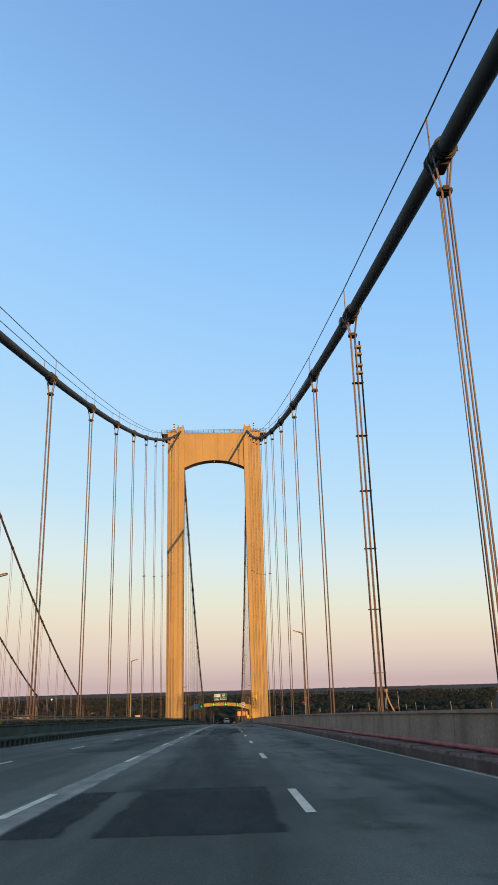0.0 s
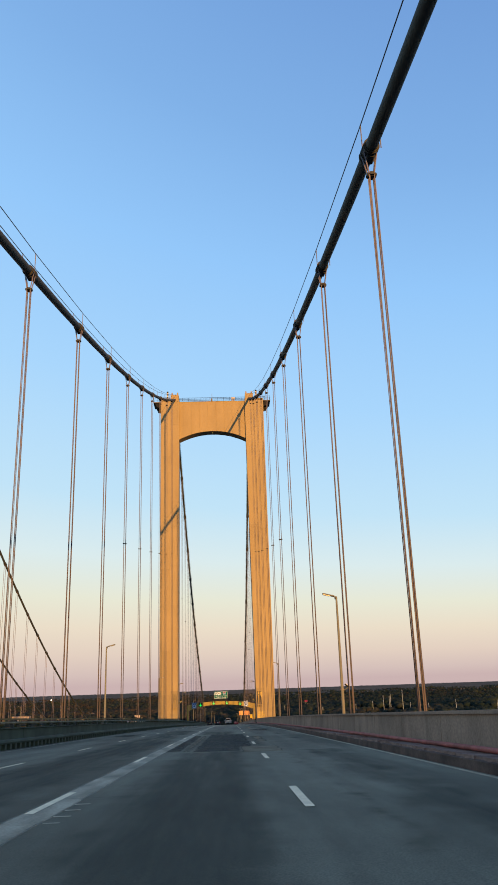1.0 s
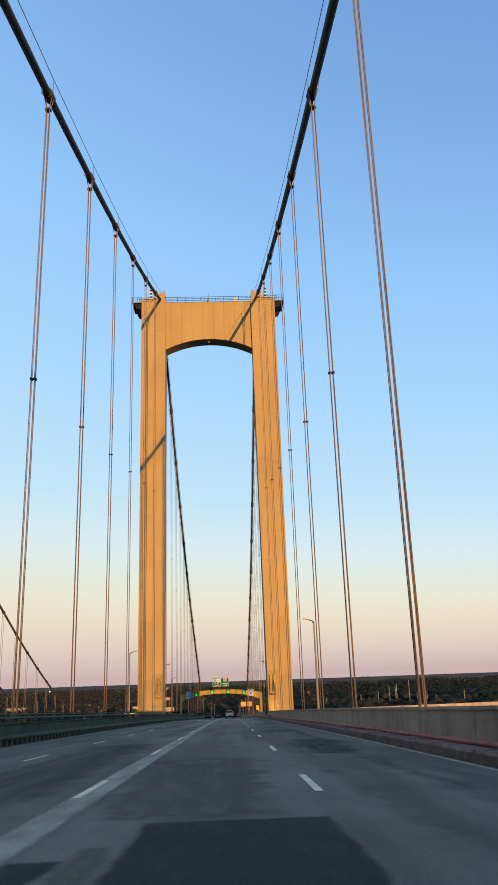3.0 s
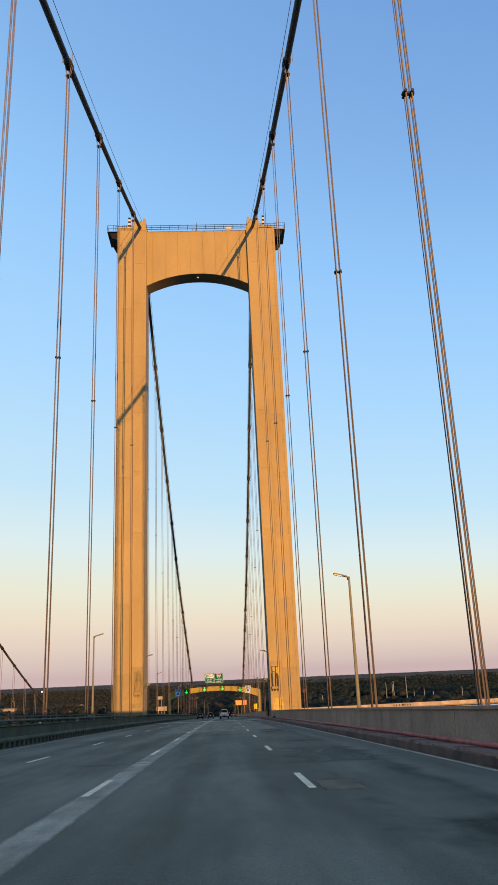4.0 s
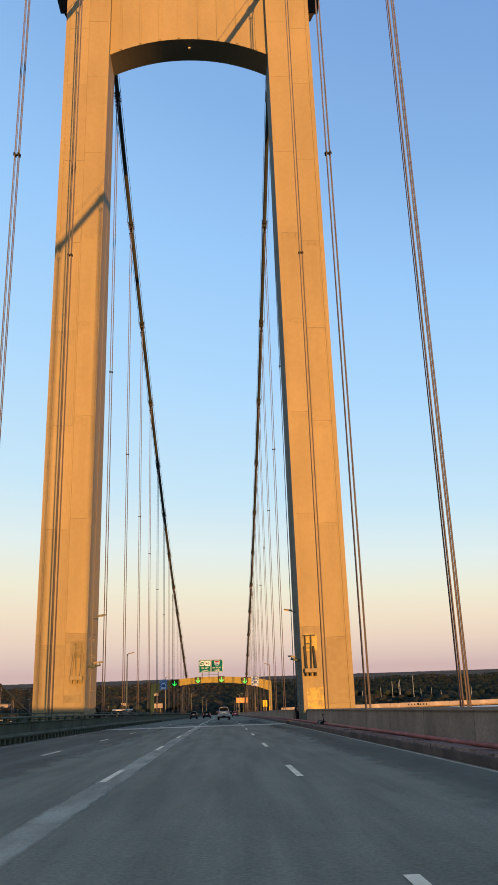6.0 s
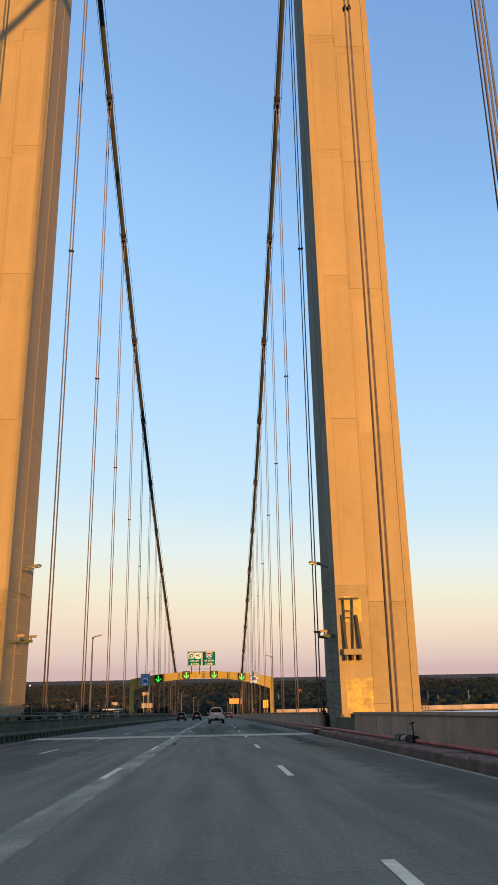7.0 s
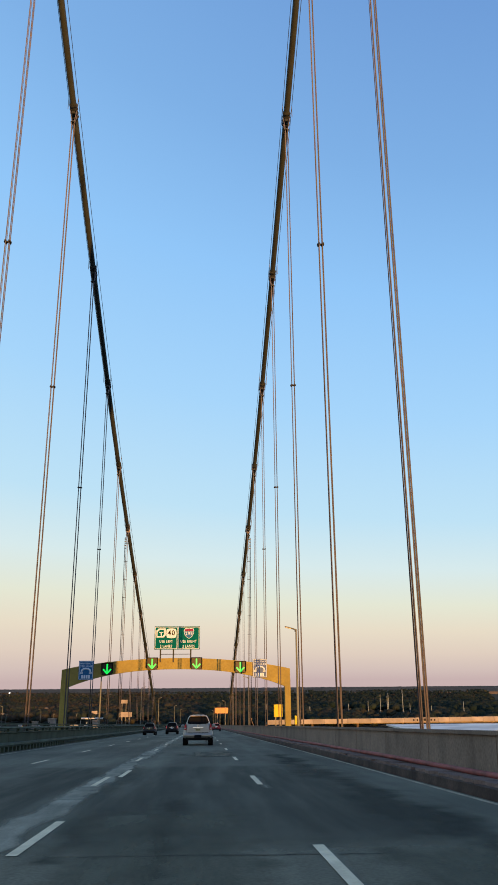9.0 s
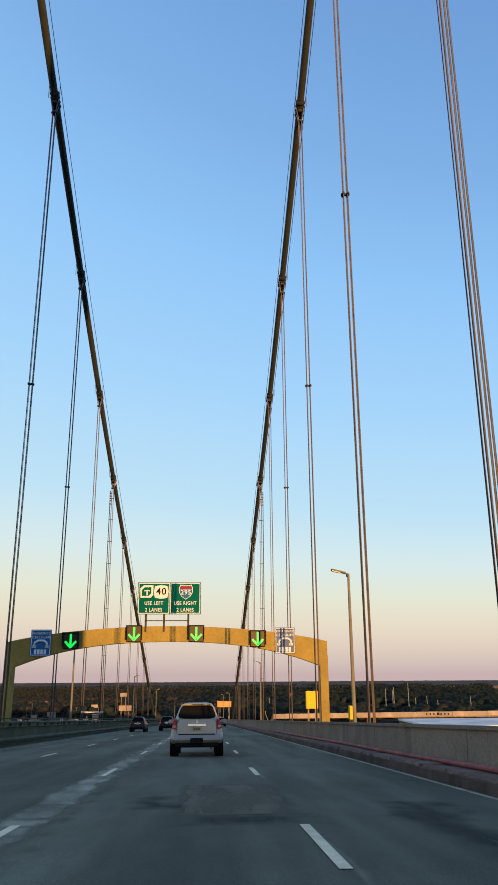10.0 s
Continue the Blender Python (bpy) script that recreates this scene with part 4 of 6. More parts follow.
def lane_signal(x, z):
    ob = tagged(empty("lane_signal", (x, GY - 0.46, GZ + z)), "black lane signal box with a glowing green arrow pointing down", "lane signal", "lane signals")
    part("housing", boxed(-0.52, 0.52, 0, 0.4, -0.55, 0.55, bevel=0.03), M_BLACK, ob)
    part("hood", box(box(boxed(-0.56, 0.56, -0.25, 0.02, 0.53, 0.57), -0.56, -0.53, -0.25, 0.02, -0.4, 0.53), 0.53, 0.56, -0.25, 0.02, -0.4, 0.53), M_BLACK, ob)
    part("signal_face", boxed(-0.47, 0.47, -0.004, 0.002, -0.50, 0.50), M_SIGNALFACE, ob, "dull brown signal face")
    bm = boxed(-0.075, 0.075, -0.03, -0.005, -0.30, 0.46)
    for s in (-1, 1):
        box(bm, -0.075, 0.075, -0.03, -0.005, -0.02, 0.56, m=Matrix.Translation((0, 0, -0.44)) @ pose(0, 0, 0, 0, s * 43, 0))
    part("arrow", bm, M_ARROW, ob, "glowing green arrow")
    return ob


for x, z in ((-6.75, 6.62), (-2.42, 7.08), (1.9, 7.08), (6.2, 6.72)):
    lane_signal(x, z)


def blue_sign(x, z, base, mark, label):
    ob = tagged(empty("emergency_sign", (x, GY - 0.43, GZ + z)), label, "road sign", "emergency call signs")
    part("panel", boxed(-0.70, 0.70, 0, 0.05, -0.88, 0.88, bevel=0.01), base, ob)
    part("border", outline(bmesh.new(), -0.66, 0.66, -0.84, 0.84, -0.002, 0.04), mark, ob)
    words_part("EMERGENCY", 0.195, 0, 0.62, -0.008, mark, ob)
    words_part("CELLULAR", 0.235, 0, 0.36, -0.008, mark, ob)
    bm = tube(bmesh.new(), [(-0.42, -0.02, -0.28), (-0.40, -0.02, 0.0), (-0.2, -0.02, 0.13), (0.2, -0.02, 0.13), (0.40, -0.02, 0.0), (0.42, -0.02, -0.28)], 0.085, 6)
    box(bm, -0.55, -0.30, -0.03, -0.004, -0.34, -0.18), box(bm, 0.30, 0.55, -0.03, -0.004, -0.34, -0.18)
    part("handset_symbol", bm, mark, ob)
    for k in range(4):
        part("bar", boxed(-0.42 + k * 0.22, -0.26 + k * 0.22, -0.012, -0.004, -0.76, -0.45), mark, ob)
    return ob


blue_sign(-8.78, 6.5, M_SIGN_B, M_SIGN_W, "blue and white emergency call sign on the gantry")
# same blue sign; the sun's glare is put into its paler panel colour
blue_sign(8.12, 6.6, mat("sign_blue_glared", (0.085, 0.125, 0.25), 0.8, spec=0.05, vary=0.15), M_SIGN_W, "pale sun-glared emergency call sign on the gantry")


# ---- vehicles ----
M_PLATE = mat("plate_yellow", (0.26, 0.23, 0.10), 0.6, vary=0.15)
M_PLATE_BAR = mat("plate_marks", (0.08, 0.07, 0.045), 0.6, vary=0.1)
def lerp(tab, z):
    for (a, u), (b, v) in zip(tab, tab[1:]):
        if z <= b:
            k = 0 if b == a else (z - a) / (b - a)
            return u + (v - u) * max(0, k)
    return tab[-1][1]


def vehicle(name, label, x, y, paint, width, height, length, lights=M_TAIL, plate=None, dark_bumper=False, rails=True):
    """A sport utility car seen from behind: stacked rounded rings for the shell, with glass, lamps, bumper, wheels and trim."""
    ob = tagged(empty(name, (x, y, road_z(y))), label, "car", "cars on the road")
    ob.rotation_euler = (math.atan(S50), 0, 0)
    k, hw = height / 2.0, width / 2
    half = [(0.48, hw * 0.93), (0.55, hw * 0.985), (0.75, hw), (0.90, hw * 0.975), (1.0, hw * 0.955), (1.2, hw * 0.905), (1.41, hw * 0.815), (1.6, hw * 0.745), (1.8, hw * 0.665), (1.92, hw * 0.59), (1.97, hw * 0.52), (2.0, hw * 0.36)]
    rear = [(0.40, 0.12), (0.50, 0.04), (0.62, 0.0), (0.74, 0.0), (0.79, 0.07), (1.2, 0.10), (1.38, 0.14), (1.86, 0.36), (1.94, 0.46), (2.0, 0.8)]
    front = [(0.40, length - 0.25), (0.55, length), (0.92, length - 0.05), (1.12, length - 0.35), (1.22, length - 1.25), (1.83, length - 2.0), (1.93, length - 2.2), (2.0, length - 2.6)]
    levels = [0.48, 0.51, 0.55, 0.62, 0.68, 0.74, 0.79, 0.9, 1.0, 1.1, 1.2, 1.3, 1.41, 1.5, 1.6, 1.7, 1.8, 1.87, 1.92, 1.95, 1.98, 2.0]
    bm = bmesh.new()
    rings = []
    for z in levels:
        w, y0, y1 = lerp(half, z), lerp(rear, z), lerp(front, z)
        r = min(0.30, w * 0.36)
        ring = []
        for cx, cy, a0 in ((w - r, y1 - r, 0), (-w + r, y1 - r, 90), (-w + r, y0 + r, 180), (w - r, y0 + r, 270)):
            for q in range(6):
                a = radians(a0 + q * 18)
                ring.append(bm.verts.new((cx + r * math.cos(a), cy + r * math.sin(a), z * k)))
        rings.append(ring)
    for u, v in zip(rings, rings[1:]):
        n = len(u)
        for i in range(n):
            f = bm.faces.new((u[i], u[(i + 1) % n], v[(i + 1) % n], v[i]))
            f.smooth = True
    bm.faces.new(rings[0][::-1]), bm.faces.new(rings[-1])
    body = part("body", bm, paint, ob)

    def on_rear(pts, out=0.012, thick=0.02):
        b = bmesh.new()
        f = [b.verts.new((px, lerp(rear, pz) - out, pz * k)) for px, pz in pts]
        g = [b.verts.new((px, lerp(rear, pz) - out + thick, pz * k)) for px, pz in pts]
        b.faces.new(f), b.faces.new(g[::-1])
        for i in range(len(pts)):
            b.faces.new((f[i], g[i], g[(i + 1) % len(pts)], f[(i + 1) % len(pts)]))
        bmesh.ops.recalc_face_normals(b, faces=b.faces)
        return b

    part("rear_window", on_rear([(-hw * 0.66, 1.42), (-hw * 0.52, 1.39), (0.0, 1.38), (hw * 0.52, 1.39), (hw * 0.66, 1.42), (hw * 0.715, 1.50), (hw * 0.70, 1.57), (hw * 0.60, 1.82), (hw * 0.53, 1.875), (0.0, 1.885), (-hw * 0.53, 1.875), (-hw * 0.60, 1.82), (-hw * 0.70, 1.57), (-hw * 0.715, 1.50)]), M_GLASS, ob)
    for s in (-1, 1):
        lamp = part("tail_lamp", on_rear([(s * hw * 0.945, 1.02), (s * hw * 0.78, 1.0), (s * hw * 0.775, 1.12), (s * hw * 0.80, 1.30), (s * hw * 0.815, 1.40), (s * hw * 0.845, 1.40), (s * hw * 0.895, 1.26)], 0.02, 0.16), lights, ob)
        part("lamp_glass", on_rear([(s * hw * 0.92, 1.07), (s * hw * 0.80, 1.06), (s * hw * 0.80, 1.14), (s * hw * 0.91, 1.15)], 0.03, 0.02), M_LENS, lamp)
        b = bmesh.new()
        for y0, y1 in ((0.55, 1.35), (1.45, 2.35), (2.45, length - 1.75)):
            ps = [(y0, 1.32), (y1, 1.32), (y1 - (0.25 if y1 > 2.5 else 0.0), 1.77), (y0 + (0.12 if y0 < 1 else 0.0), 1.77)]
            f = [b.verts.new((s * (lerp(half, pz) + 0.008), py, pz * k)) for py, pz in ps]
            g = [b.verts.new((s * (lerp(half, pz) - 0.02), py, pz * k)) for py, pz in ps]
            b.faces.new(f), b.faces.new(g[::-1])
            for i in range(4):
                b.faces.new((f[i], g[i], g[(i + 1) % 4], f[(i + 1) % 4]))
        bmesh.ops.recalc_face_normals(b, faces=b.faces)
        part("side_glass", b, M_GLASS, ob)
        mir = part("door_mirror", boxed(min(s * hw * 0.97, s * (hw + 0.20)), max(s * hw * 0.97, s * (hw + 0.20)), length - 1.9, length - 1.72, 1.17 * k, 1.36 * k, bevel=0.05), paint, ob)
        if rails:
            part("roof_rail", tube(bmesh.new(), [(s * hw * 0.54, 0.85, 1.93 * k), (s * hw * 0.56, 1.0, 2.04 * k), (s * hw * 0.56, 2.4, 2.04 * k), (s * hw * 0.54, 2.6, 1.93 * k)], 0.022, 6), M_BLACK, ob)
        for yy in (0.82, length - 0.95):
            w = part("wheel", rod(bmesh.new(), (s * (hw - 0.29), yy, 0.37), (s * (hw + 0.01), yy, 0.37), 0.38, 20), M_TYRE, ob)
            part("rim", rod(bmesh.new(), (s * (hw - 0.05), yy, 0.36), (s * (hw + 0.018), yy, 0.36), 0.23, 12), M_TRIM, w)
    part("bumper", box(bmesh.new(), -hw * 0.965, hw * 0.965, -0.09, 0.32, 0.52 * k, 0.775 * k, bevel=0.09), M_BLACK if dark_bumper else paint, ob)
    part("lower_valance", boxed(-hw * 0.80, hw * 0.80, 0.02, 0.35, 0.34 * k, 0.54 * k, bevel=0.04), M_BLACK, ob)
    part("tow_hitch", boxed(-0.23, 0.23, -0.115, 0.0, 0.47 * k, 0.69 * k, bevel=0.02), M_BLACK, ob)
    part("tailgate_line", on_rear([(-hw * 0.68, 0.80), (hw * 0.68, 0.80), (hw * 0.70, 0.835), (-hw * 0.70, 0.835)], 0.012, 0.01), M_BLACK, ob)
    for s in (-1, 1):
        part("gate_seam", on_rear([(s * hw * 0.745, 0.84), (s * hw * 0.755, 0.84), (s * hw * 0.775, 1.40), (s * hw * 0.765, 1.40)], 0.008, 0.01), M_BLACK, ob)
    part("plate_recess", on_rear([(-0.36, 0.92), (0.36, 0.92), (0.38, 1.12), (-0.38, 1.12)], 0.006, 0.01), paint, ob)
    plt = part("number_plate", on_rear([(-0.155, 0.94), (0.155, 0.94), (0.155, 1.08), (-0.155, 1.08)], 0.026, 0.015), plate or M_PLATE, ob, "pale number plate")
    for q in range(3):
        part("bar", on_rear([(-0.12 + q * 0.085, 0.975), (-0.055 + q * 0.085, 0.975), (-0.055 + q * 0.085, 1.04), (-0.12 + q * 0.085, 1.04)], 0.031, 0.004), M_PLATE_BAR, plt)
    part("handle_trim", on_rear([(-0.33, 1.12), (0.33, 1.12), (0.33, 1.19), (-0.33, 1.19)], 0.035, 0.03), M_TRIM, ob, "bright chrome strip")
    part("badge", rod(bmesh.new(), (0, lerp(rear, 1.27) - 0.02, 1.27 * k), (0, lerp(rear, 1.27) + 0.01, 1.27 * k), 0.05, 12), M_TRIM, ob)
    part("wiper", tube(bmesh.new(), [(0.0, lerp(rear, 1.42) - 0.03, 1.42 * k), (-0.22, lerp(rear, 1.45) - 0.03, 1.45 * k), (-0.42, lerp(rear, 1.46) - 0.03, 1.46 * k)], 0.012, 5), M_BLACK, ob)
    part("spoiler", box(bmesh.new(), -hw * 0.54, hw * 0.54, 0.30, 0.60, 1.90 * k, 1.945 * k, bevel=0.02), paint, ob)
    part("high_brake_lamp", boxed(-0.18, 0.18, 0.29, 0.32, 1.91 * k, 1.935 * k), M_BLACK, ob)
    part("muffler", rod(bmesh.new(), (hw * 0.55, 0.05, 0.30 * k), (hw * 0.55, 0.5, 0.30 * k), 0.05, 8), M_STEEL, ob)
    return ob


vehicle("silver_suv", "silver sport utility vehicle with black roof rails", 2.25, 55.5, M_SILVER, 1.93, 1.87, 4.8)
vehicle("black_suv", "black sport utility vehicle with lit tail lamps", -1.80, 119.0, M_CARBLACK, 1.80, 1.62, 4.7, M_BRAKE, M_SIGN_W)
vehicle("grey_suv", "dark grey compact sport utility vehicle", -4.62, 112.7, M_CARGREY, 1.74, 1.55, 4.4, M_TAIL)
vehicle("red_car", "dark red car on the even grade", 5.4, 165.0, M_CARRED, 1.82, 1.5, 4.5, M_TAIL, M_SIGN_W, rails=False)

# ---- road details ----
def patch(name, x0, x1, y0, y1, m, seed, h=0.004, wander=0.05, label=""):
    """A repaired or worn piece of road whose edges fade into the rest."""
    return marking(name, label, layer_strip(x0, x1, y0, y1, h, random.Random(seed), wander), m)


DK, LT, FD, FL, TR, FS = M_PATCH_DARK, M_PATCH, M_FADE_DARK, M_FADE_LIGHT, M_TRACK, M_STRIP
for i, (x0, x1, y0, y1, m, r) in enumerate([
    (1.4, 3.5, -194.5, -189.2, DK, 0.03), (0.35, 1.15, -194.4, -189.4, DK, 0.05), (3.8, 5.1, -194.8, -191.2, FL, 0.15), 
    (1.4, 3.2, -151.5, -147.6, DK, 0.03), (1.4, 3.72, -147.7, -124.0, DK, 0.03), (0.3, 1.0, -150.4, -126.2, DK, 0.04), (0.92, 1.42, -151.0, -125.5, FS, 0.03), (-3.3, -0.2, -174.0, -100.0, TR, 0.2), (0.8, 3.6, -190.0, -151.6, TR, 0.15), (3.88, 4.7, -142.0, -130.8, FS, 0.03), (3.15, 4.65, -152.6, -147.75, LT, 0.05), (3.6, 4.4, -147.9, -142.4, FD, 0.08), (4.35, 4.8, -147.9, -142.2, FL, 0.06),
    (4.6, 5.3, -140.8, -138.2, FD, 0.2), (4.4, 5.5, -143.3, -142.1, FD, 0.15), (5.6, 6.7, -139.4, -137.0, FD, 0.2), (4.5, 4.9, -136.5, -131.5, FD, 0.12),
    (3.9, 4.75, -97.9, -96.1, LT, 0.03), (4.2, 6.2, -66.0, -58.0, FL, 0.2), (4.3, 5.4, -67.6, -66.2, FD, 0.2), (4.5, 6.3, -80.0, -78.3, FD, 0.12),
    (2.0, 4.05, 38.0, 43.4, FS, 0.08), (1.2, 2.3, 38.8, 41.3, FD, 0.2), (1.9, 4.3, 36.9, 38.4, FD, 0.12), (4.05, 4.4, 30.0, 38.0, FL, 0.04), (-6.6, -4.2, -121.0, -111.0, FD, 0.15), (5.0, 6.5, 6.0, 40.0, FD, 0.3), (0.3, 0.9, 20.0, 60.0, FL, 0.1),
    (4.4, 6.6, -112.0, -101.0, FD, 0.3), (0.52, 0.72, -11.8, -5.0, DK, 0.07), (0.08, 0.26, -10.0, -9.4, DK, 0.02), (5.0, 6.6, -206.0, -152.0, TR, 0.25), (5.4, 6.5, -128.0, -66.0, TR, 0.15), (5.3, 6.8, -15.0, -1.5, TR, 0.25), (4.3, 4.9, -206.0, -153.0, FL, 0.2), (4.2, 4.8, -126.0, -66.0, FL, 0.2),
    (-3.4, 7.0, -62.0, 0.6, M_FADE_WIDE, 0.2), (-3.4, 7.0, 3.2, 14.0, M_FADE_WIDE, 0.2), (-3.4, 7.2, 13.0, 31.0, M_NEWER_WIDE, 0.2), (0.7, 3.4, 5.0, 17.0, FL, 0.3), (3.9, 6.8, 5.0, 13.0, FL, 0.3), (1.6, 2.5, 8.0, 19.0, FD, 0.1), (0.5, 1.4, 12.0, 15.0, FD, 0.1), (3.9, 6.6, -92.0, -84.0, FL, 0.3), (0.4, 3.4, -124.0, -112.0, FL, 0.3)]):
    patch("road_patch", x0, x1, y0, y1, m, i, 0.0020 + 0.0004 * (i % 6) + (0.0024 if m is TR else 0) if m not in (M_FADE_WIDE, M_NEWER_WIDE) else 0.0013, r)
# broken remains of the worn stripe past the tower
for i, (y0, y1) in enumerate([(J1 + 0.1, 22), (19, 40), (36, 60), (56, 90), (86, 140)]):
    patch("worn_stripe", -0.36, 0.44, y0, y1, M_GHOST, 90 + i, 0.0048, 0.10)
for x0, y1 in ((0.49, 15.72), (0.37, 28.2)):
    marking("lane_dash", "", strip(bmesh.new(), x0 - 0.06, x0 + 0.07, y1 - 3.0, y1, 0.0085, 3.0))
for i, (y0, y1) in enumerate([(7.0, 10.1), (18.4, 21.6), (30.4, 33.4), (42.2, 45.2)]):
    patch("ghost_dash", 3.78, 4.02, y0 + 2.5, y1 + 2.8, M_GHOST, 80 + i, 0.0065, 0.03)
patch("pale_spot", 3.56, 3.66, -91.85, -91.7, M_EDGE, 120, 0.0066, 0.01)
# short pale scuffs beside the stripe
for i, y0 in enumerate((-169.85, -169.2, -168.5, -167.75)):
    patch("paint_scuff", 0.46, 0.74, y0, y0 + 0.16, M_EDGE, 110 + i, 0.0066, 0.01)
# fine tar lines across the road
for i, (y, xa, xb, wide) in enumerate([(-184.25, 4.0, 6.4, 0.02), (-89.37, 4.15, 6.9, 0.016), (-89.14, -1.6, 0.43, 0.10), (-81.4, 4.0, 5.05, 0.05), (-49.0, -7, -0.3, 0.02), (12.5, 1.2, 4.6, 0.03), (-166.8, -7.0, 3.4, 0.02)]):
    rnd = random.Random(i)
    bm = bmesh.new()
    prev = None
    for k in range(29):
        x = xa + (xb - xa) * k / 28
        yy = y + rnd.uniform(-0.03, 0.03) + 0.06 * math.sin(x)
        cur = [bm.verts.new((x, yy + d, road_z(yy + d) + 0.006)) for d in (-wide / 2, wide / 2)]
        if prev:
            bm.faces.new((prev[0], cur[0], cur[1], prev[1]))
        prev = cur
    marking("tar_line", "", bm, M_TAR)

# steel finger joint at the tower
joint = tagged(empty("expansion_joint", (0, JOINT_Y, road_z(JOINT_Y))), "steel finger expansion joint with interlocking teeth", "expansion joint", kind="structure")
SL = road_z(3.4) - road_z(1.4)
tilt = Matrix.Rotation(math.atan(SL / 2.0), 4, "X")
part("trough", boxed(-8.6, 8.4, -1.28, 1.28, -0.34, -0.28, m=tilt), M_BLACK, joint)
for a, b in ((-1.28, -1.22), (1.22, 1.28)):
    part("edge_plate", boxed(-7.6, 7.48, a, b, -0.02, 0.022, m=tilt), M_GRATE, joint)
fm = bpy.data.meshes.new("finger")
b = boxed(-0.0085, 0.0085, -1.22, 0.12, -0.012, 0.018)
b.to_mesh(fm), b.free()
fm.materials.append(M_GRATE)
rest = bmesh.new()
for k in range(242):
    x = -7.5 + k * 0.062
    for turn, o in ((0, 0.0), (180, 0.031)):
        if -1.6 < x < 7.4:
            piece("finger", fm, joint, tilt @ pose(x + o, 0, 0, 0, 0, turn))
        else:
            box(rest, x + o - 0.0085, x + o + 0.0085, -1.22 if not turn else -0.12, 0.12 if not turn else 1.22, -0.012, 0.018, m=tilt)
tagged(part("finger_rows", rest, M_GRATE, joint), kind="stuff")

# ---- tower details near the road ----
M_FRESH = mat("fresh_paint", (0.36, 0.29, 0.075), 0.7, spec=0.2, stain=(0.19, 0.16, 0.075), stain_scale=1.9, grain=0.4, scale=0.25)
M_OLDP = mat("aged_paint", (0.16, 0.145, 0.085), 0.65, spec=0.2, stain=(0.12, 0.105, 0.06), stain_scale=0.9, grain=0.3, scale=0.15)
FY = TY0 - 0.10
for s in (-1, 1):
    def at(a, b):
        return (min(s * a, s * b), max(s * a, s * b))
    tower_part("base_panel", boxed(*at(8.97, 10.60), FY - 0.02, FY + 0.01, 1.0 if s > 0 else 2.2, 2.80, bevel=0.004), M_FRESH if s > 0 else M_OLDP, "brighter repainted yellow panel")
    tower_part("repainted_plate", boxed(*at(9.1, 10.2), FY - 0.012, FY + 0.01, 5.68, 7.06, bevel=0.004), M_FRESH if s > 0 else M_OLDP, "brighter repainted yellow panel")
    # folded access platform hung on the face
    for x, xb, lean in ((9.2, 9.24, 0.12), (9.70, 9.62, 0.14)):
        bm = rod(bmesh.new(), (s * x, FY - 0.2, 6.98), (s * xb, FY - 0.2, 4.2), 0.05, 6)
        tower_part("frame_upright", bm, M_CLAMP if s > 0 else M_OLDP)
        xs = 9.11 if x < 9.5 else 9.86
        bm = rod(bmesh.new(), (s * xs, FY - 0.1, 6.05), (s * (xs + lean), FY - 0.42, 4.05), 0.085, 6)
        tower_part("frame_strut", bm, M_CLAMP if s > 0 else M_OLDP)
    tower_part("frame_top", boxed(*at(9.03, 10.05), FY - 0.26, FY - 0.2, 6.88, 6.96), M_CLAMP if s > 0 else M_OLDP)
    for zz in (6.24, 5.88):
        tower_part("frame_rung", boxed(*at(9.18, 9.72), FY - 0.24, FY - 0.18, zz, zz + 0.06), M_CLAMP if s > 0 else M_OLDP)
    tower_part("frame_box", boxed(*at(9.04, 10.06), FY - 0.62, FY, 3.97, 4.28, bevel=0.02), M_TOWER_LOW)
    for xf in (9.10, 9.46, 9.88):
        tower_part("frame_foot", boxed(*at(xf, xf + 0.13), FY - 0.45, FY, 3.70, 3.97), M_CLAMP if s > 0 else M_OLDP)
    # lamp and two small cameras on the road side of the leg
    ix = inner_x(9) - 0.06
    tower_part("lamp_arm", tube(bmesh.new(), [(s * ix, 2.1, 9.0), (s * (ix - 0.2), 2.1, 9.06), (s * (ix - 0.48), 2.1, 9.16)], 0.04, 6), M_STEEL)
    up = Matrix.Translation((s * (ix - 0.34), 2.1, 9.14)) @ Matrix.Rotation(s * radians(9), 4, "Y")
    tower_part("lamp_head", boxed(*at(-0.72, 0), -0.17, 0.17, -0.03, 0.11, bevel=0.04, m=up), M_GALV, "flat pale lamp head")
    tower_part("lamp_lens", boxed(*at(-0.68, -0.2), -0.14, 0.14, -0.06, -0.03, m=up), M_LENS)
    for yy, zz in ((3.26, 5.16), (0.57, 5.09)):
        # tapered arm, stem and hooded camera; near one coloured as sunlit gold, far one as dark
        bm = bmesh.new()
        for v in [(s * xx, yy + d, z) for d in (-0.09, 0.09) for xx, z in ((ix + 0.03, zz), (ix - 0.55, zz), (ix - 0.55, zz - 0.13), (ix + 0.03, zz - 0.2))]:
            bm.verts.new(v)
        bmesh.ops.convex_hull(bm, input=bm.verts)
        tower_part("camera_bracket", bm, M_GREEN)
        tower_part("camera_stem", boxed(*at(ix - 0.50, ix - 0.40), yy - 0.05, yy + 0.05, zz, zz + 0.13), M_STEEL)
        tower_part("camera_body", boxed(*at(ix - 0.76, ix - 0.36), yy - 0.08, yy + 0.08, zz + 0.13, zz + 0.24, bevel=0.025), M_TOWER if yy < 1 else M_STEEL, "small weathered camera, sunlit gold or shaded dark by its colour")
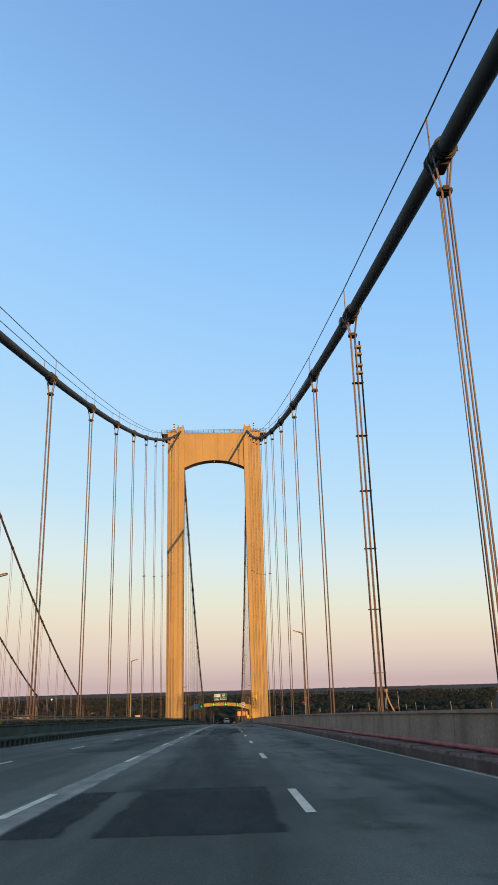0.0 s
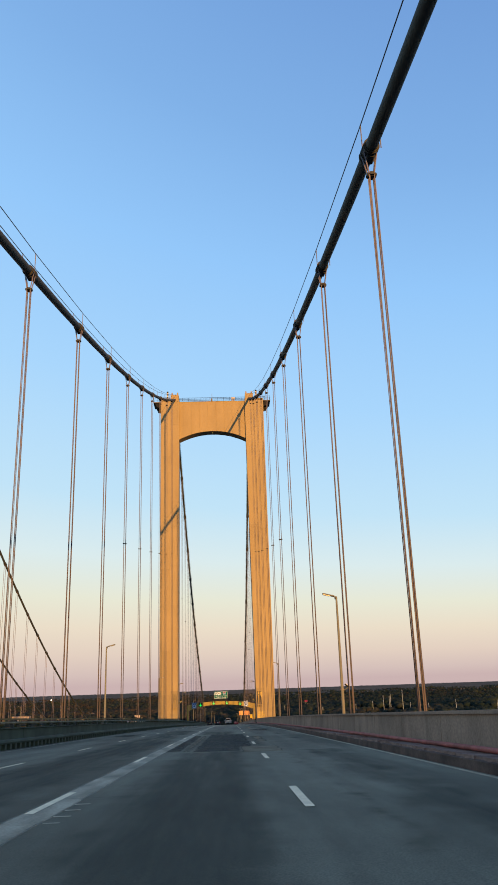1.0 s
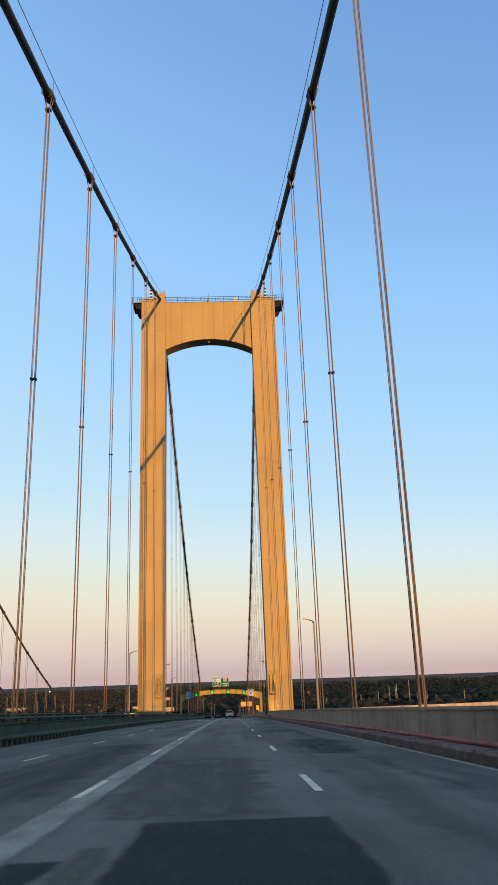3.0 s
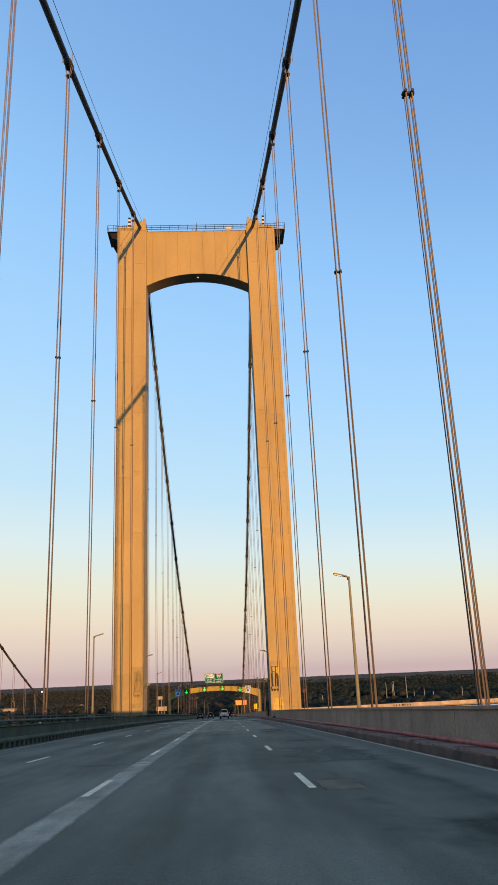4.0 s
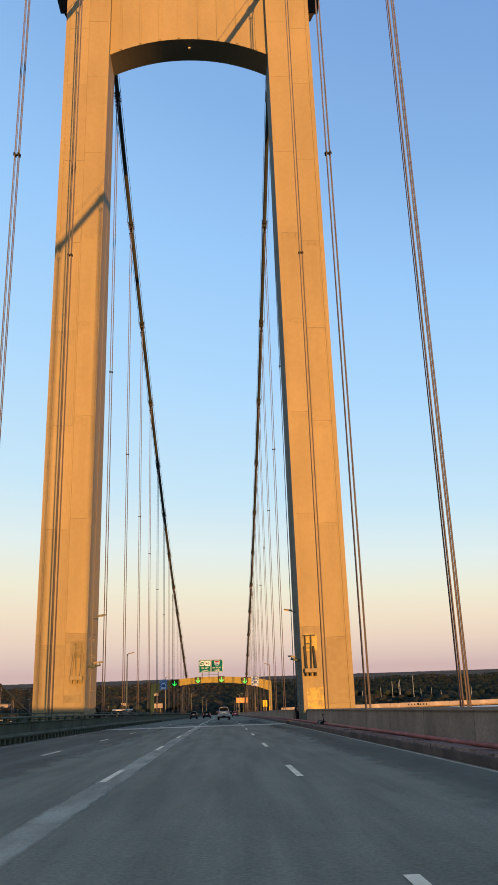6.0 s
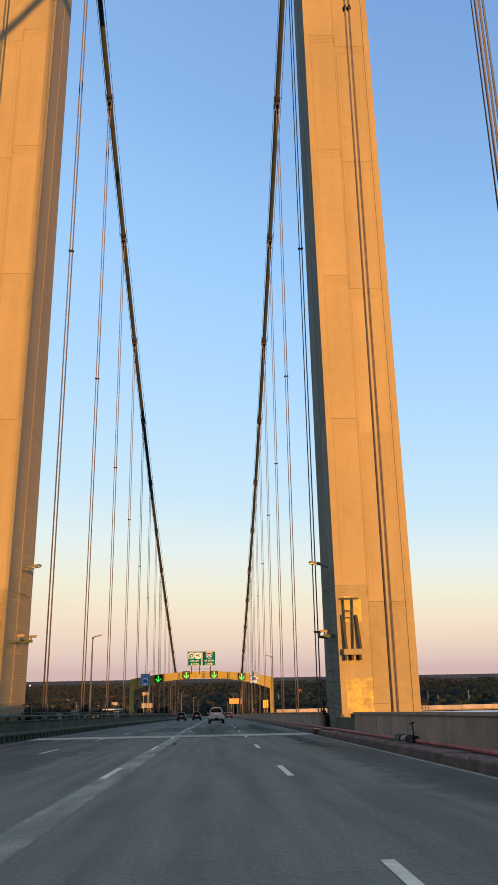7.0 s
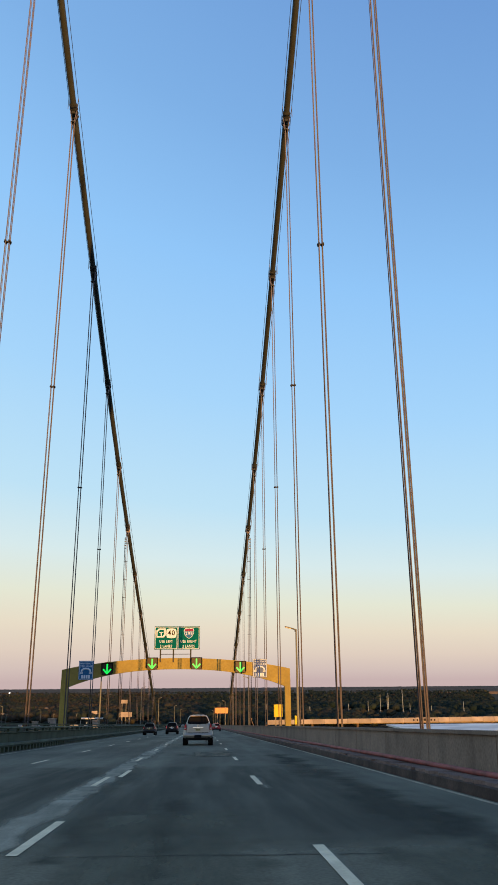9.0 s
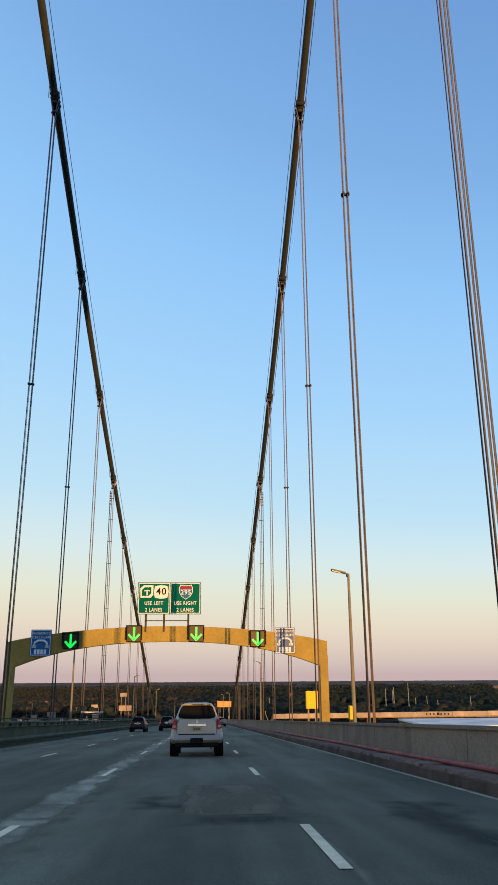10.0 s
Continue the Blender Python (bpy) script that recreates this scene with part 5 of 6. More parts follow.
        tower_part("camera_hood", boxed(*at(ix - 0.80, ix - 0.40), yy - 0.095, yy + 0.095, zz + 0.24, zz + 0.26), M_TOWER if yy < 1 else M_STEEL)
    # gate frame and dark box behind the leg
    bm = bmesh.new()
    box(bm, s * 8.81 - 0.05, s * 8.81 + 0.05, 6.0, 6.1, road_z(6.05) + 0.3, road_z(6.05) + 1.9)
    for h in (0.95, 1.36, 1.82):
        box(bm, s * 8.81 - 0.035, s * 8.81 + 0.035, 4.3, 6.05, road_z(5.4) + h, road_z(5.4) + h + 0.06)
    tower_part("gate_rail", bm, M_BLACK)
    tower_part("gate_box", boxed(*at(8.6, 8.78), 4.9, 5.7, road_z(5.3) + 0.95, road_z(5.3) + 1.2, bevel=0.02), M_BLACK)
    tower_part("end_panel", boxed(*at(8.62, 8.8), 4.2, 4.99, road_z(4.6) + 0.1, road_z(4.6) + 0.9, bevel=0.01), M_BLACK, "dark panel beside the wall's end")
    # low dark panel that closes the gap between the wall and the leg
    tower_part("gap_panel", sweep(bmesh.new(), rect(min(s * 8.46, s * 8.56), max(s * 8.46, s * 8.56), 0.1, 0.86), -6.5, FY - 0.4), M_GREEN, "dark green low steel panel")
    # service box on the front, beside the wall
    tower_part("junction_box", boxed(*at(8.72, 8.95), FY - 0.25, FY, 0.65, 0.98, bevel=0.02), M_GREEN)
    tower_part("wall_post", boxed(*at(8.5, 8.72), -6.5, -5.3, road_z(-6) + 0.2, road_z(-6) + 1.0, bevel=0.02), M_BLACK, "dark post at the wall's end")

# rivet heads in bands along the plate joints and edges
rv = bmesh.new()
bmesh.ops.create_uvsphere(rv, u_segments=6, v_segments=3, radius=0.029)
RVV = np.array([v.co[:] for v in rv.verts]) * (1, 0.8, 1)
RVS = np.array([v.co[:] for v in rv.verts]) * (0.7, 1, 1)
RVF = [[v.index for v in f.verts] for f in rv.faces]
rv.free()
for s in (-1, 1):
    spots = []
    for z in LEVELS[4:9]:
        for row in range(5):
            for k in range(17):
                spots.append((s * (8.82 + k * 0.115), FY, z - 0.12 - row * 0.125))
                spots.append((s * (10.98 + k * 0.115), TY0 - 0.08, z - 1.0 - row * 0.125))
    for k in range(330):
        z = 2.9 + k * 0.125
        ie = inner_x(z)
        spots += [(s * (ie + 0.09), TY0 - 0.135, z), (s * (ie + 0.36), FY, z), (s * 12.78, TY0 - 0.135, z), (s * 10.74, FY, z), (s * 12.52, TY0 - 0.08, z), (s * 10.96, TY0 - 0.08, z)]
        if k % 70 < 44:
            o = 0.06 * (k % 2)
            spots += [(s * (11.75 + o), TY0 - 0.08, z), (s * (11.95 + o), TY0 - 0.08, z), (s * (12.15 + o), TY0 - 0.08, z)]
            if z > 8:
                spots += [(s * (9.55 + o), FY, z), (s * (9.75 + o), FY, z), (s * (9.95 + o), FY, z)]
    for k in range(16):
        spots += [(s * (9.15 + k * 0.1), FY - 0.02, 2.6), (s * (9.15 + k * 0.1), FY - 0.02, 2.5)]
    # the face towards the road: edge rows, both sides of the middle joint, and bands at the laps
    flank = []
    for k in range(250):
        z = 1.7 + k * 0.15
        flank += [(z, yy) for yy in (TY0 + 0.1, TY0 + 0.32, 1.62, 1.93, TY1 - 0.2)]
        if k % 9 < 2 and k < 120:
            flank += [(z, TY0 + 0.6 + j * 0.13) for j in range(25) if (j * 7 + k) % 11 > 2 and not 8 < j < 11]
        elif k % 2 and k % 60 < 36:
            flank += [(z, 0.7), (z, 2.9)]
    flank = [(s * (inner_x(z) - 0.05), yy, z) for z, yy in flank]
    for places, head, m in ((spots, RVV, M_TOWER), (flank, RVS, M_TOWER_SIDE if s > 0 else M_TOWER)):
        vs = np.concatenate([head + p for p in places])
        fs = [[i + n * len(head) for i in f] for n in range(len(places)) for f in RVF]
        me = bpy.data.meshes.new("rivet")
        me.from_pydata(vs.tolist(), [], fs)
        me.materials.append(m)
        ob = new("rivet", me)
        ob.parent, ob.matrix_parent_inverse = tower, Matrix.Translation((0, -2, 0))
        tagged(ob, kind="stuff")

# suspenders with a conduit strapped to them
M_HOSE = mat("tan_hose", (0.20, 0.15, 0.10), 0.7, vary=0.2)
M_WRAP = mat("pale_wrap", (0.34, 0.31, 0.30), 0.7, vary=0.3, stain_scale=4)


def conduit(x, y, s, first, foot):
    """A conduit down the outer side of a suspender, held by ring brackets; s is the side of the road."""
    zt, zb = cable_z(y), road_z(y)
    con = tagged(empty("conduit", (x, y, zb)), "dark conduit strapped along a suspender with ring brackets", "conduit", "conduits")
    inv = con.matrix_basis.inverted()

    def add(name, bmx, m):
        part(name, bmx, m, con).matrix_parent_inverse = inv

    add("pipe", tube(bmesh.new(), [(x + s * 0.30, y - 0.05, zt - 1.6), (x + s * 0.30, y - 0.05, zb + foot)], 0.044, 8), M_BLACK)
    add("hose", tube(bmesh.new(), [(x + s * 0.30, y - 0.05, zb + foot + 0.02), (x + s * 0.33, y - 0.05, zb + foot * 0.88), (x + s * 0.42, y - 0.1, zb + foot * 0.73), (x + s * 0.62, y - 0.2, zb + foot * 0.5), (x + s * 0.66, y - 0.2, zb + 0.2)], 0.036, 8), M_HOSE)
    add("coupling", rod(bmesh.new(), (x + s * 0.30, y - 0.05, zb + foot - 0.06), (x + s * 0.30, y - 0.05, zb + foot + 0.06), 0.075, 10), M_HOSE)
    z = zt - first
    while z > zb + 1.5:
        add("ring_bracket", boxed(min(x - s * 0.2, x + s * 0.36), max(x - s * 0.2, x + s * 0.36), y - 0.14, y + 0.12, z - 0.015, z + 0.015), M_CLAMP)
        z -= 2.75
    for dz in (1.9, 2.3, 2.9, 3.3):
        add("bolt_clamp", boxed(min(x + s * 0.06, x + s * 0.38), max(x + s * 0.06, x + s * 0.38), y - 0.15, y + 0.13, zt - dz - 0.06, zt - dz + 0.06, bevel=0.02), M_STEEL)
    along = Vector((0, 1, cable_z(y + 0.5) - cable_z(y - 0.5))).normalized()
    wrap_a = Vector((x, y, zt)) + along * 0.75
    add("cable_sleeve", tube(bmesh.new(), [wrap_a, wrap_a + along * 0.95], 0.31, 12), M_WRAP)
    add("sleeve_box", boxed(x - 0.42, x - 0.2, wrap_a.y + 0.2, wrap_a.y + 0.7, wrap_a.z - 0.2, wrap_a.z + 0.15, bevel=0.03), M_STEEL)


conduit(CX, MAIN_Y[10], 1, 3.85, 1.98)
for s in (-1, 1):
    conduit(s * CX, SIDE_Y[7], s, 2.6, 2.0)

# ---- beside the road past the tower ----
def cabinet(x, y, z0, w, h, m, label):
    ob = tagged(empty("roadside_cabinet", (x, y, z0)), label, "cabinet")
    part("body", boxed(-w / 2, w / 2, -0.2, 0.2, h * 0.71, h, bevel=0.03), m, ob)
    part("door", boxed(-w * 0.42, w * 0.42, -0.225, -0.2, h * 0.73, h - 0.06), m, ob)
    for s in (-1, 1):
        part("leg", boxed(s * w * 0.3 - w * 0.06, s * w * 0.3 + w * 0.06, -0.05, 0.05, 0, h * 0.72), M_STEEL, ob)
    return ob


cabinet(9.75, 79.5, road_z(79.5) - 0.9, 0.80, 3.9, M_YELLOW, "yellow cabinet on legs beside the gantry post")
cabinet(9.79, 65.62, road_z(65.7) - 0.4, 0.16, 2.25, M_YELLOW, "slim yellow call box on a post beside the lamp")
bm = boxed(9.0, 10.9, 78.9, 80.1, road_z(79.5) - 1.3, road_z(79.5) - 0.9)
tagged(link_mesh("side_bracket", bm, M_GREEN), "green steel brackets off the deck edge", "bracket", kind="structure")

# ---- twin bridge to the left: side span cables, ropes and deck ----
TX = -76.4
twin = tagged(empty("twin_bridge", (TX, 120, -10)), "parallel twin suspension bridge with dark cables and thin ropes", "bridge")
tinv = twin.matrix_basis.inverted()


def twin_cable_z(y):
    u = (y - 2.0) / 100
    return 74.15 - 51.6 * u + 6.4 * u * u


def twin_part(name, bmx, m):
    ob = part(name, bmx, m, twin)
    ob.matrix_parent_inverse = tinv
    return ob


b = sweep(bmesh.new(), rect(TX - 9.3, TX + 9.3, -1.2, 0.0), Y_BACK, 640, dz=-1.0)
twin_part("deck", b, M_CONC)
for s in (-1, 1):
    twin_part("barrier", sweep(bmesh.new(), rect(TX + s * 8.6 - 0.1, TX + s * 8.6 + 0.1, 0.0, 1.1), Y_BACK, 640, dz=-1.0), M_GREEN)
    twin_part("tower_leg", boxed(min(TX + s * 8.5, TX + s * 13), max(TX + s * 8.5, TX + s * 13), TY0, TY1, GROUND - 2, TOP - 2.0, bevel=0.05), M_TOWER)
    x = TX + s * CX
    twin_part("cable", tube(bmesh.new(), [(x, yy, twin_cable_z(yy)) for yy in np.arange(6.0, 232, 6.0)], 0.34, 10), M_CABLE)
    for y in SIDE_Y:
        zt = twin_cable_z(y)
        if zt - road_z(y) > 2:
            for d in (-0.25, 0.25):
                twin_part("rope", rod(bmesh.new(), (x + d, y, road_z(y) - 1.2), (x + d, y, zt), 0.06, 5), M_ROPE)
            twin_part("clamp_band", rod(bmesh.new(), (x, y - 0.5, twin_cable_z(y - 0.5)), (x, y + 0.5, twin_cable_z(y + 0.5)), 0.47, 10), M_CLAMP)
twin_part("portal_beam", boxed(TX - 8.5, TX + 8.5, 0.2, 3.6, 67.0, TOP - 2.5, bevel=0.05), M_TOWER)
for y in (20, 86, 152, 218, 284, 350):
    street_lamp(TX + 9.9, y, road_z(y) - 1.0, 8.8, -1)
for y in (250, 330, 410, 490, 570):
    twin_part("pier", boxed(TX - 8, TX + 8, y - 1.4, y + 1.4, GROUND - 2, road_z(y) - 2.1), M_CONC)

# ---- far land ----
def land_z(y):
    return GROUND + 10 * min(1.0, max(0.0, y - 900) / 4000)


def cleared(x, y):
    """Ground kept free of trees: the roads on both bridges, the yard, and the pole field."""
    if (abs(x - 6) < 22 or abs(x - TX) < 22) and y < 700:
        return True
    return (-0.30 * y - 10 < x < -60 and y < 1150) or (235 < x < 345 and 1040 < y < 1420) or (-310 < x < -235 and 1290 < y < 1425) or (-460 < x < -335 and 1150 < y < 1335)


def woods(name, count, y0, y1, lo, hi, leaves, seed, grain, power=1.0, heart=1):
    """Many uneven crowns, each a loose heap of small leaf clumps in a few lobes, over the land ahead."""
    rs = np.random.RandomState(seed)
    centres = []
    while len(centres) < count:
        y = y0 + (y1 - y0) * rs.rand() ** power
        x = -0.045 * y + (rs.rand() - 0.5) * 2 * (40 + 0.40 * y)
        if cleared(x, y) and rs.rand() < 0.95:
            continue
        h = (lo + (hi - lo) * rs.rand() ** 1.6) * (0.95 + 0.4 * noise.noise(Vector((x * 0.012, y * 0.006, 3.0))))
        tone = 0.5 + 0.55 * noise.noise(Vector((x * 0.006, y * 0.003, 8.0))) + rs.normal() * 0.2
        tone += 0.2 if x < 0 else -0.12
        centres.append((x, y, land_z(y) + h * 0.60, h * (0.30 + 0.17 * rs.rand()), h * 0.42, min(1.0, max(0.0, tone))))
    c = np.array(centres)
    # lobes of each crown, then clumps on the lobes
    lobes = rs.normal(size=(count, 5, 3))
    lobes /= np.linalg.norm(lobes, axis=2, keepdims=True)
    lobes[:, :, 2] = np.abs(lobes[:, :, 2]) * 0.9 - 0.25
    pick = rs.randint(0, 5, (count, leaves))
    mid = np.take_along_axis(lobes, pick[:, :, None].repeat(3, 2), 1) * 0.55
    d = rs.normal(size=(count, leaves, 3))
    d /= np.linalg.norm(d, axis=2, keepdims=True)
    d[:, :, 2] = np.where(d[:, :, 2] < -0.3, -d[:, :, 2], d[:, :, 2])
    off = mid + d * (0.40 + 0.16 * rs.rand(count, leaves, 1))
    p = c[:, None, :3] + off * np.stack([c[:, 3], c[:, 3], c[:, 4]], 1)[:, None, :]
    face = 0.5 * d + 0.5 * mid + np.array((0.1, -0.2, 0.85)) + rs.normal(size=p.shape) * 0.1
    u = np.cross(face, rs.normal(size=p.shape))
    w = np.cross(face, u)
    size = grain * (0.6 + 0.8 * rs.rand(count, leaves, 1))
    u *= size / np.linalg.norm(u, axis=2, keepdims=True)
    w *= size / np.linalg.norm(w, axis=2, keepdims=True)
    quad = np.stack([p - u * 0.6, p + w * 0.5, p + u * 0.6, p - w * 0.5], 2).astype(np.float32)
    nq = count * leaves
    # the dense heart of each crown, lumpy where the lobes are
    ball = bmesh.new()
    bmesh.ops.create_icosphere(ball, subdivisions=heart, radius=1.0)
    bv = np.array([v.co[:] for v in ball.verts])
    bf = np.array([[v.index for v in f.verts] for f in ball.faces], np.int32)
    ball.free()
    near = np.max(np.einsum("vk,clk->cvl", bv, lobes), 2)
    reach = 0.52 + 0.34 * np.clip(near, 0, 1) ** 2 + 0.05 * rs.normal(size=near.shape)
    core = c[:, None, :3] + bv[None] * reach[:, :, None] * np.stack([c[:, 3] * 1.1, c[:, 3] * 1.1, c[:, 4]], 1)[:, None, :]
    nb, nf = len(bv), len(bf)
    tri = (bf[None] + (np.arange(count, dtype=np.int32) * nb)[:, None, None] + nq * 4).ravel()
    me = bpy.data.meshes.new(name)
    me.vertices.add(nq * 4 + count * nb)
    me.vertices.foreach_set("co", np.concatenate([quad.reshape(-1, 3), core.reshape(-1, 3)]).astype(np.float32).ravel())
    me.loops.add(nq * 4 + len(tri))
    me.loops.foreach_set("vertex_index", np.concatenate([np.arange(nq * 4, dtype=np.int32), tri]).astype(np.int32))
    me.polygons.add(nq + count * nf)
    me.polygons.foreach_set("loop_start", np.concatenate([np.arange(0, nq * 4, 4), nq * 4 + np.arange(0, count * nf * 3, 3)]).astype(np.int32))
    me.update(calc_edges=True)
    me.polygons.foreach_set("use_smooth", [True] * len(me.polygons))
    me.attributes.new("tone", "FLOAT", "POINT").data.foreach_set("value", np.concatenate([np.repeat(c[:, 5], leaves * 4), np.repeat(c[:, 5], nb)]).astype(np.float32))
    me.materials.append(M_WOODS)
    return tagged(new(name, me), "brown and olive autumn woods reaching to the horizon", "woods", kind="stuff")


woods("woods", 7000, 960, 1560, 12, 22, 46, 5, 1.4, heart=2)
woods("middle_woods", 11000, 1520, 3300, 12, 17, 30, 6, 2.0, 1.35)


def canopy(name, y0, y1, rows_n, cols_n):
    """The far woods' roof of crowns: one uneven sheet of leaves, finer towards the near side."""
    gy = y0 * (y1 / y0) ** np.linspace(0, 1, rows_n)
    gu = np.linspace(-1, 1, cols_n)
    co = np.empty((rows_n, cols_n, 3), np.float32)
    for i, y in enumerate(gy):
        for j, u in enumerate(gu):
            x = u * (160 + 0.5 * y) - 0.03 * y
            h = 8.5 + 2.2 * noise.noise(Vector((x * 0.05, y * 0.03, 7.0))) + 1.0 * noise.noise(Vector((x * 0.14, y * 0.06, 5.0)))
            co[i, j] = (x, y, land_z(y) + (h if 0 < i else -2.0))
    idx = np.arange(rows_n * cols_n, dtype=np.int32).reshape(rows_n, cols_n)
    quads = np.stack([idx[:-1, :-1], idx[:-1, 1:], idx[1:, 1:], idx[1:, :-1]], 2).reshape(-1, 4)
    me = bpy.data.meshes.new(name)
    me.from_pydata(co.reshape(-1, 3).tolist(), [], quads.tolist())
    me.polygons.foreach_set("use_smooth", [True] * len(me.polygons))
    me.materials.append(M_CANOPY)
    return tagged(new(name, me), "grey-brown autumn woods reaching to the horizon", "woods", kind="stuff")


canopy("distant_woods", 2900.0, 4750.0, 160, 420)

# unseen ridge added far behind to block the low sun from the near woods while it still reaches the bridge
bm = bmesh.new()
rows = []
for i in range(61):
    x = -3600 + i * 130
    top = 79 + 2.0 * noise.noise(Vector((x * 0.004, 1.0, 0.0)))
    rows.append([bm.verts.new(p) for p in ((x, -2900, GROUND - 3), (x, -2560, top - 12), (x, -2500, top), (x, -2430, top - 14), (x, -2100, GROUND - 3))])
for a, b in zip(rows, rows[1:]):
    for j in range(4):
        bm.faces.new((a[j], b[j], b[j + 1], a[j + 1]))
tagged(link_mesh("wooded_ridge", bm, M_LAND), "unseen ridge added behind to shade the low land", "ridge", kind="structure")

M_SUNWALL = mat("pale_wall", (0.27, 0.25, 0.24), 0.9, spec=0.1, vary=0.35, stain_scale=0.15, per=0.15)
M_ROOF = mat("pale_roof", (0.82, 0.78, 0.70), 0.8, stain=(0.50, 0.48, 0.45), stain_scale=0.06, spec=0.2)


def shed(name, label, x0, x1, y0, y1, h, wall, roof):
    ob = tagged(empty(name, ((x0 + x1) / 2, (y0 + y1) / 2, land_z(y0) - 1)), label, "building", "far buildings")
    inv = ob.matrix_basis.inverted()
    z = land_z(y0) - 1
    p = part("wall", boxed(x0, x1, y0, y1, z, z + h), wall, ob)
    p.matrix_parent_inverse = inv
    p = part("roof", boxed(x0 - 0.6, x1 + 0.6, y0 - 0.6, y1 + 0.6, z + h, z + h + 0.8), roof, ob)
    p.matrix_parent_inverse = inv
    n = int((x1 - x0) / 14)
    for k in range(n):
        xx = x0 + (k + 0.5) * (x1 - x0) / n
        p = part("door", boxed(xx - 1.6, xx + 1.6, y0 - 0.15, y0, z + 1, z + 4.5), M_STEEL, ob)
        p.matrix_parent_inverse = inv
    return ob


shed("pale_roofed_shed", "low shed with a wide pale roof", 106, 225, 385, 445, 34.6, M_CONC, M_ROOF)
for x, y, w, d, h in ((-203, 1000, 6, 8, 12.2), (-158, 1000, 5, 8, 11.8), (-190, 1040, 9, 10, 13.5), (-128, 1000, 9, 8, 12.6), (-300, 1250, 24, 14, 12), (-392, 1335, 32, 16, 16), (-440, 1360, 18, 12, 12), (-348, 1345, 14, 10, 9)):
    shed("white_shed", "low white shed among the trees", x - w / 2, x + w / 2, y, y + d, h, M_SUNWALL, M_CONC)
# yard among the trees, with parked box trucks and lamps
M_VAN = mat("white_lorry", (0.50, 0.50, 0.49), 0.6, spec=0.2, vary=0.25, stain_scale=0.4, per=0.35)
rnd = random.Random(31)
for x, y in ((-316, 1080), (-302, 1070), (-270, 1085), (-262, 1065), (-240, 1090), (-214, 1075), (-205, 1095), (-182, 1080), (-166, 1090), (-150, 1070), (-118, 1085)):
    z = land_z(y)
    ob = tagged(empty("parked_truck", (x, y, z)), "small white box truck parked in a yard", "truck", "parked trucks")
    ob.matrix_basis = ob.matrix_basis @ Matrix.Rotation(radians(rnd.uniform(-25, 25)), 4, "Z")
    part("cargo_box", boxed(-3.2, 2.2, -1.25, 1.25, 0.9, 3.5, bevel=0.08), M_VAN, ob)
    cab = part("cab", boxed(2.35, 4.1, -1.1, 1.1, 0.6, 2.6, bevel=0.25), M_VAN, ob)
    part("windscreen", boxed(3.2, 4.14, -0.95, 0.95, 1.6, 2.35, bevel=0.1), M_BLACK, cab)
    part("chassis", boxed(-3.1, 3.9, -0.9, 0.9, 0.45, 0.9), M_BLACK, ob)
    for wx in (-2.2, 3.1):
        for wy in (-1.0, 1.0):
            part("wheel", rod(bmesh.new(), (wx, wy - 0.14, 0.45), (wx, wy + 0.14, 0.45), 0.45, 12), M_BLACK, ob)
for x, y in ((-322, 1050), (-311, 1055), (-285, 1050), (-251, 1055), (-222, 1050), (-190, 1055), (-160, 1050), (-133, 1055)):
    ob = tagged(empty("yard_lamp", (x, y, land_z(y) - 1)), "tall slim lamp with two heads in a yard", "lamp post", "yard lamps")
    part("pole", rod(bmesh.new(), (0, 0, 0), (0, 0, 19), 0.34, 8, 0.24), M_GALV, ob)
    for s in (-1, 1):
        part("head", boxed(min(0.1 * s, 1.5 * s), max(0.1 * s, 1.5 * s), -0.3, 0.3, 18.9, 19.3, bevel=0.06), M_GALV, ob)
# open pole field with a dark yard, a petrol canopy, a gabled house, cars on the far road, one flood lamp
M_YARD = mat("dark_yard", (0.020, 0.028, 0.036), 0.95, spec=0.05, vary=0.4, stain_scale=0.05)
tagged(link_mesh("yard_ground", boxed(237, 343, 1045, 1415, GROUND - 1, land_z(1230) + 0.3), M_YARD), "dark fenced yard among the far trees", "yard", kind="structure")
can = tagged(empty("petrol_canopy", (-150, 1135, land_z(1135))), "long white station canopy on pale columns", "canopy", "far buildings")
part("roof", boxed(-20, 20, -7, 7, 7.6, 9.6, bevel=0.7), M_VAN, can)
for xx in (-17, -6, 6, 17):
    part("column", boxed(xx - 0.5, xx + 0.5, -0.5, 0.5, -0.5, 7.6), M_VAN, can)
part("kiosk", boxed(-12, 12, 8, 14, -0.5, 5.2), M_CONC, can)
for xx in (-8, -2.7, 2.7, 8):
    part("window", boxed(xx - 1.9, xx + 1.9, 7.9, 8.0, 0.6, 3.6), M_GLOWWIN, can, "lit shop window")
house = tagged(empty("gabled_house", (-274, 1430, land_z(1430))), "pale gabled house on a rise among the trees", "house", "far buildings")
part("wall", boxed(-8, 8, 0, 10, -1, 9), M_SUNWALL, house)
bm = bmesh.new()
vs = [bm.verts.new(p) for yy in (-0.6, 10.6) for p in ((-8.8, yy, 9), (8.8, yy, 9), (0, yy, 14.5))]
bmesh.ops.convex_hull(bm, input=vs)
part("roof", bm, M_CONC, house)
for xx in (-4.5, 0.0, 4.5):
    win = part("window", boxed(xx - 0.9, xx + 0.9, -0.1, 0.05, 3.0, 6.0), M_BLACK, house)
    part("frame", outline(bmesh.new(), xx - 1.0, xx + 1.0, 2.9, 6.1, -0.1, 0.14), M_WHITE, win)


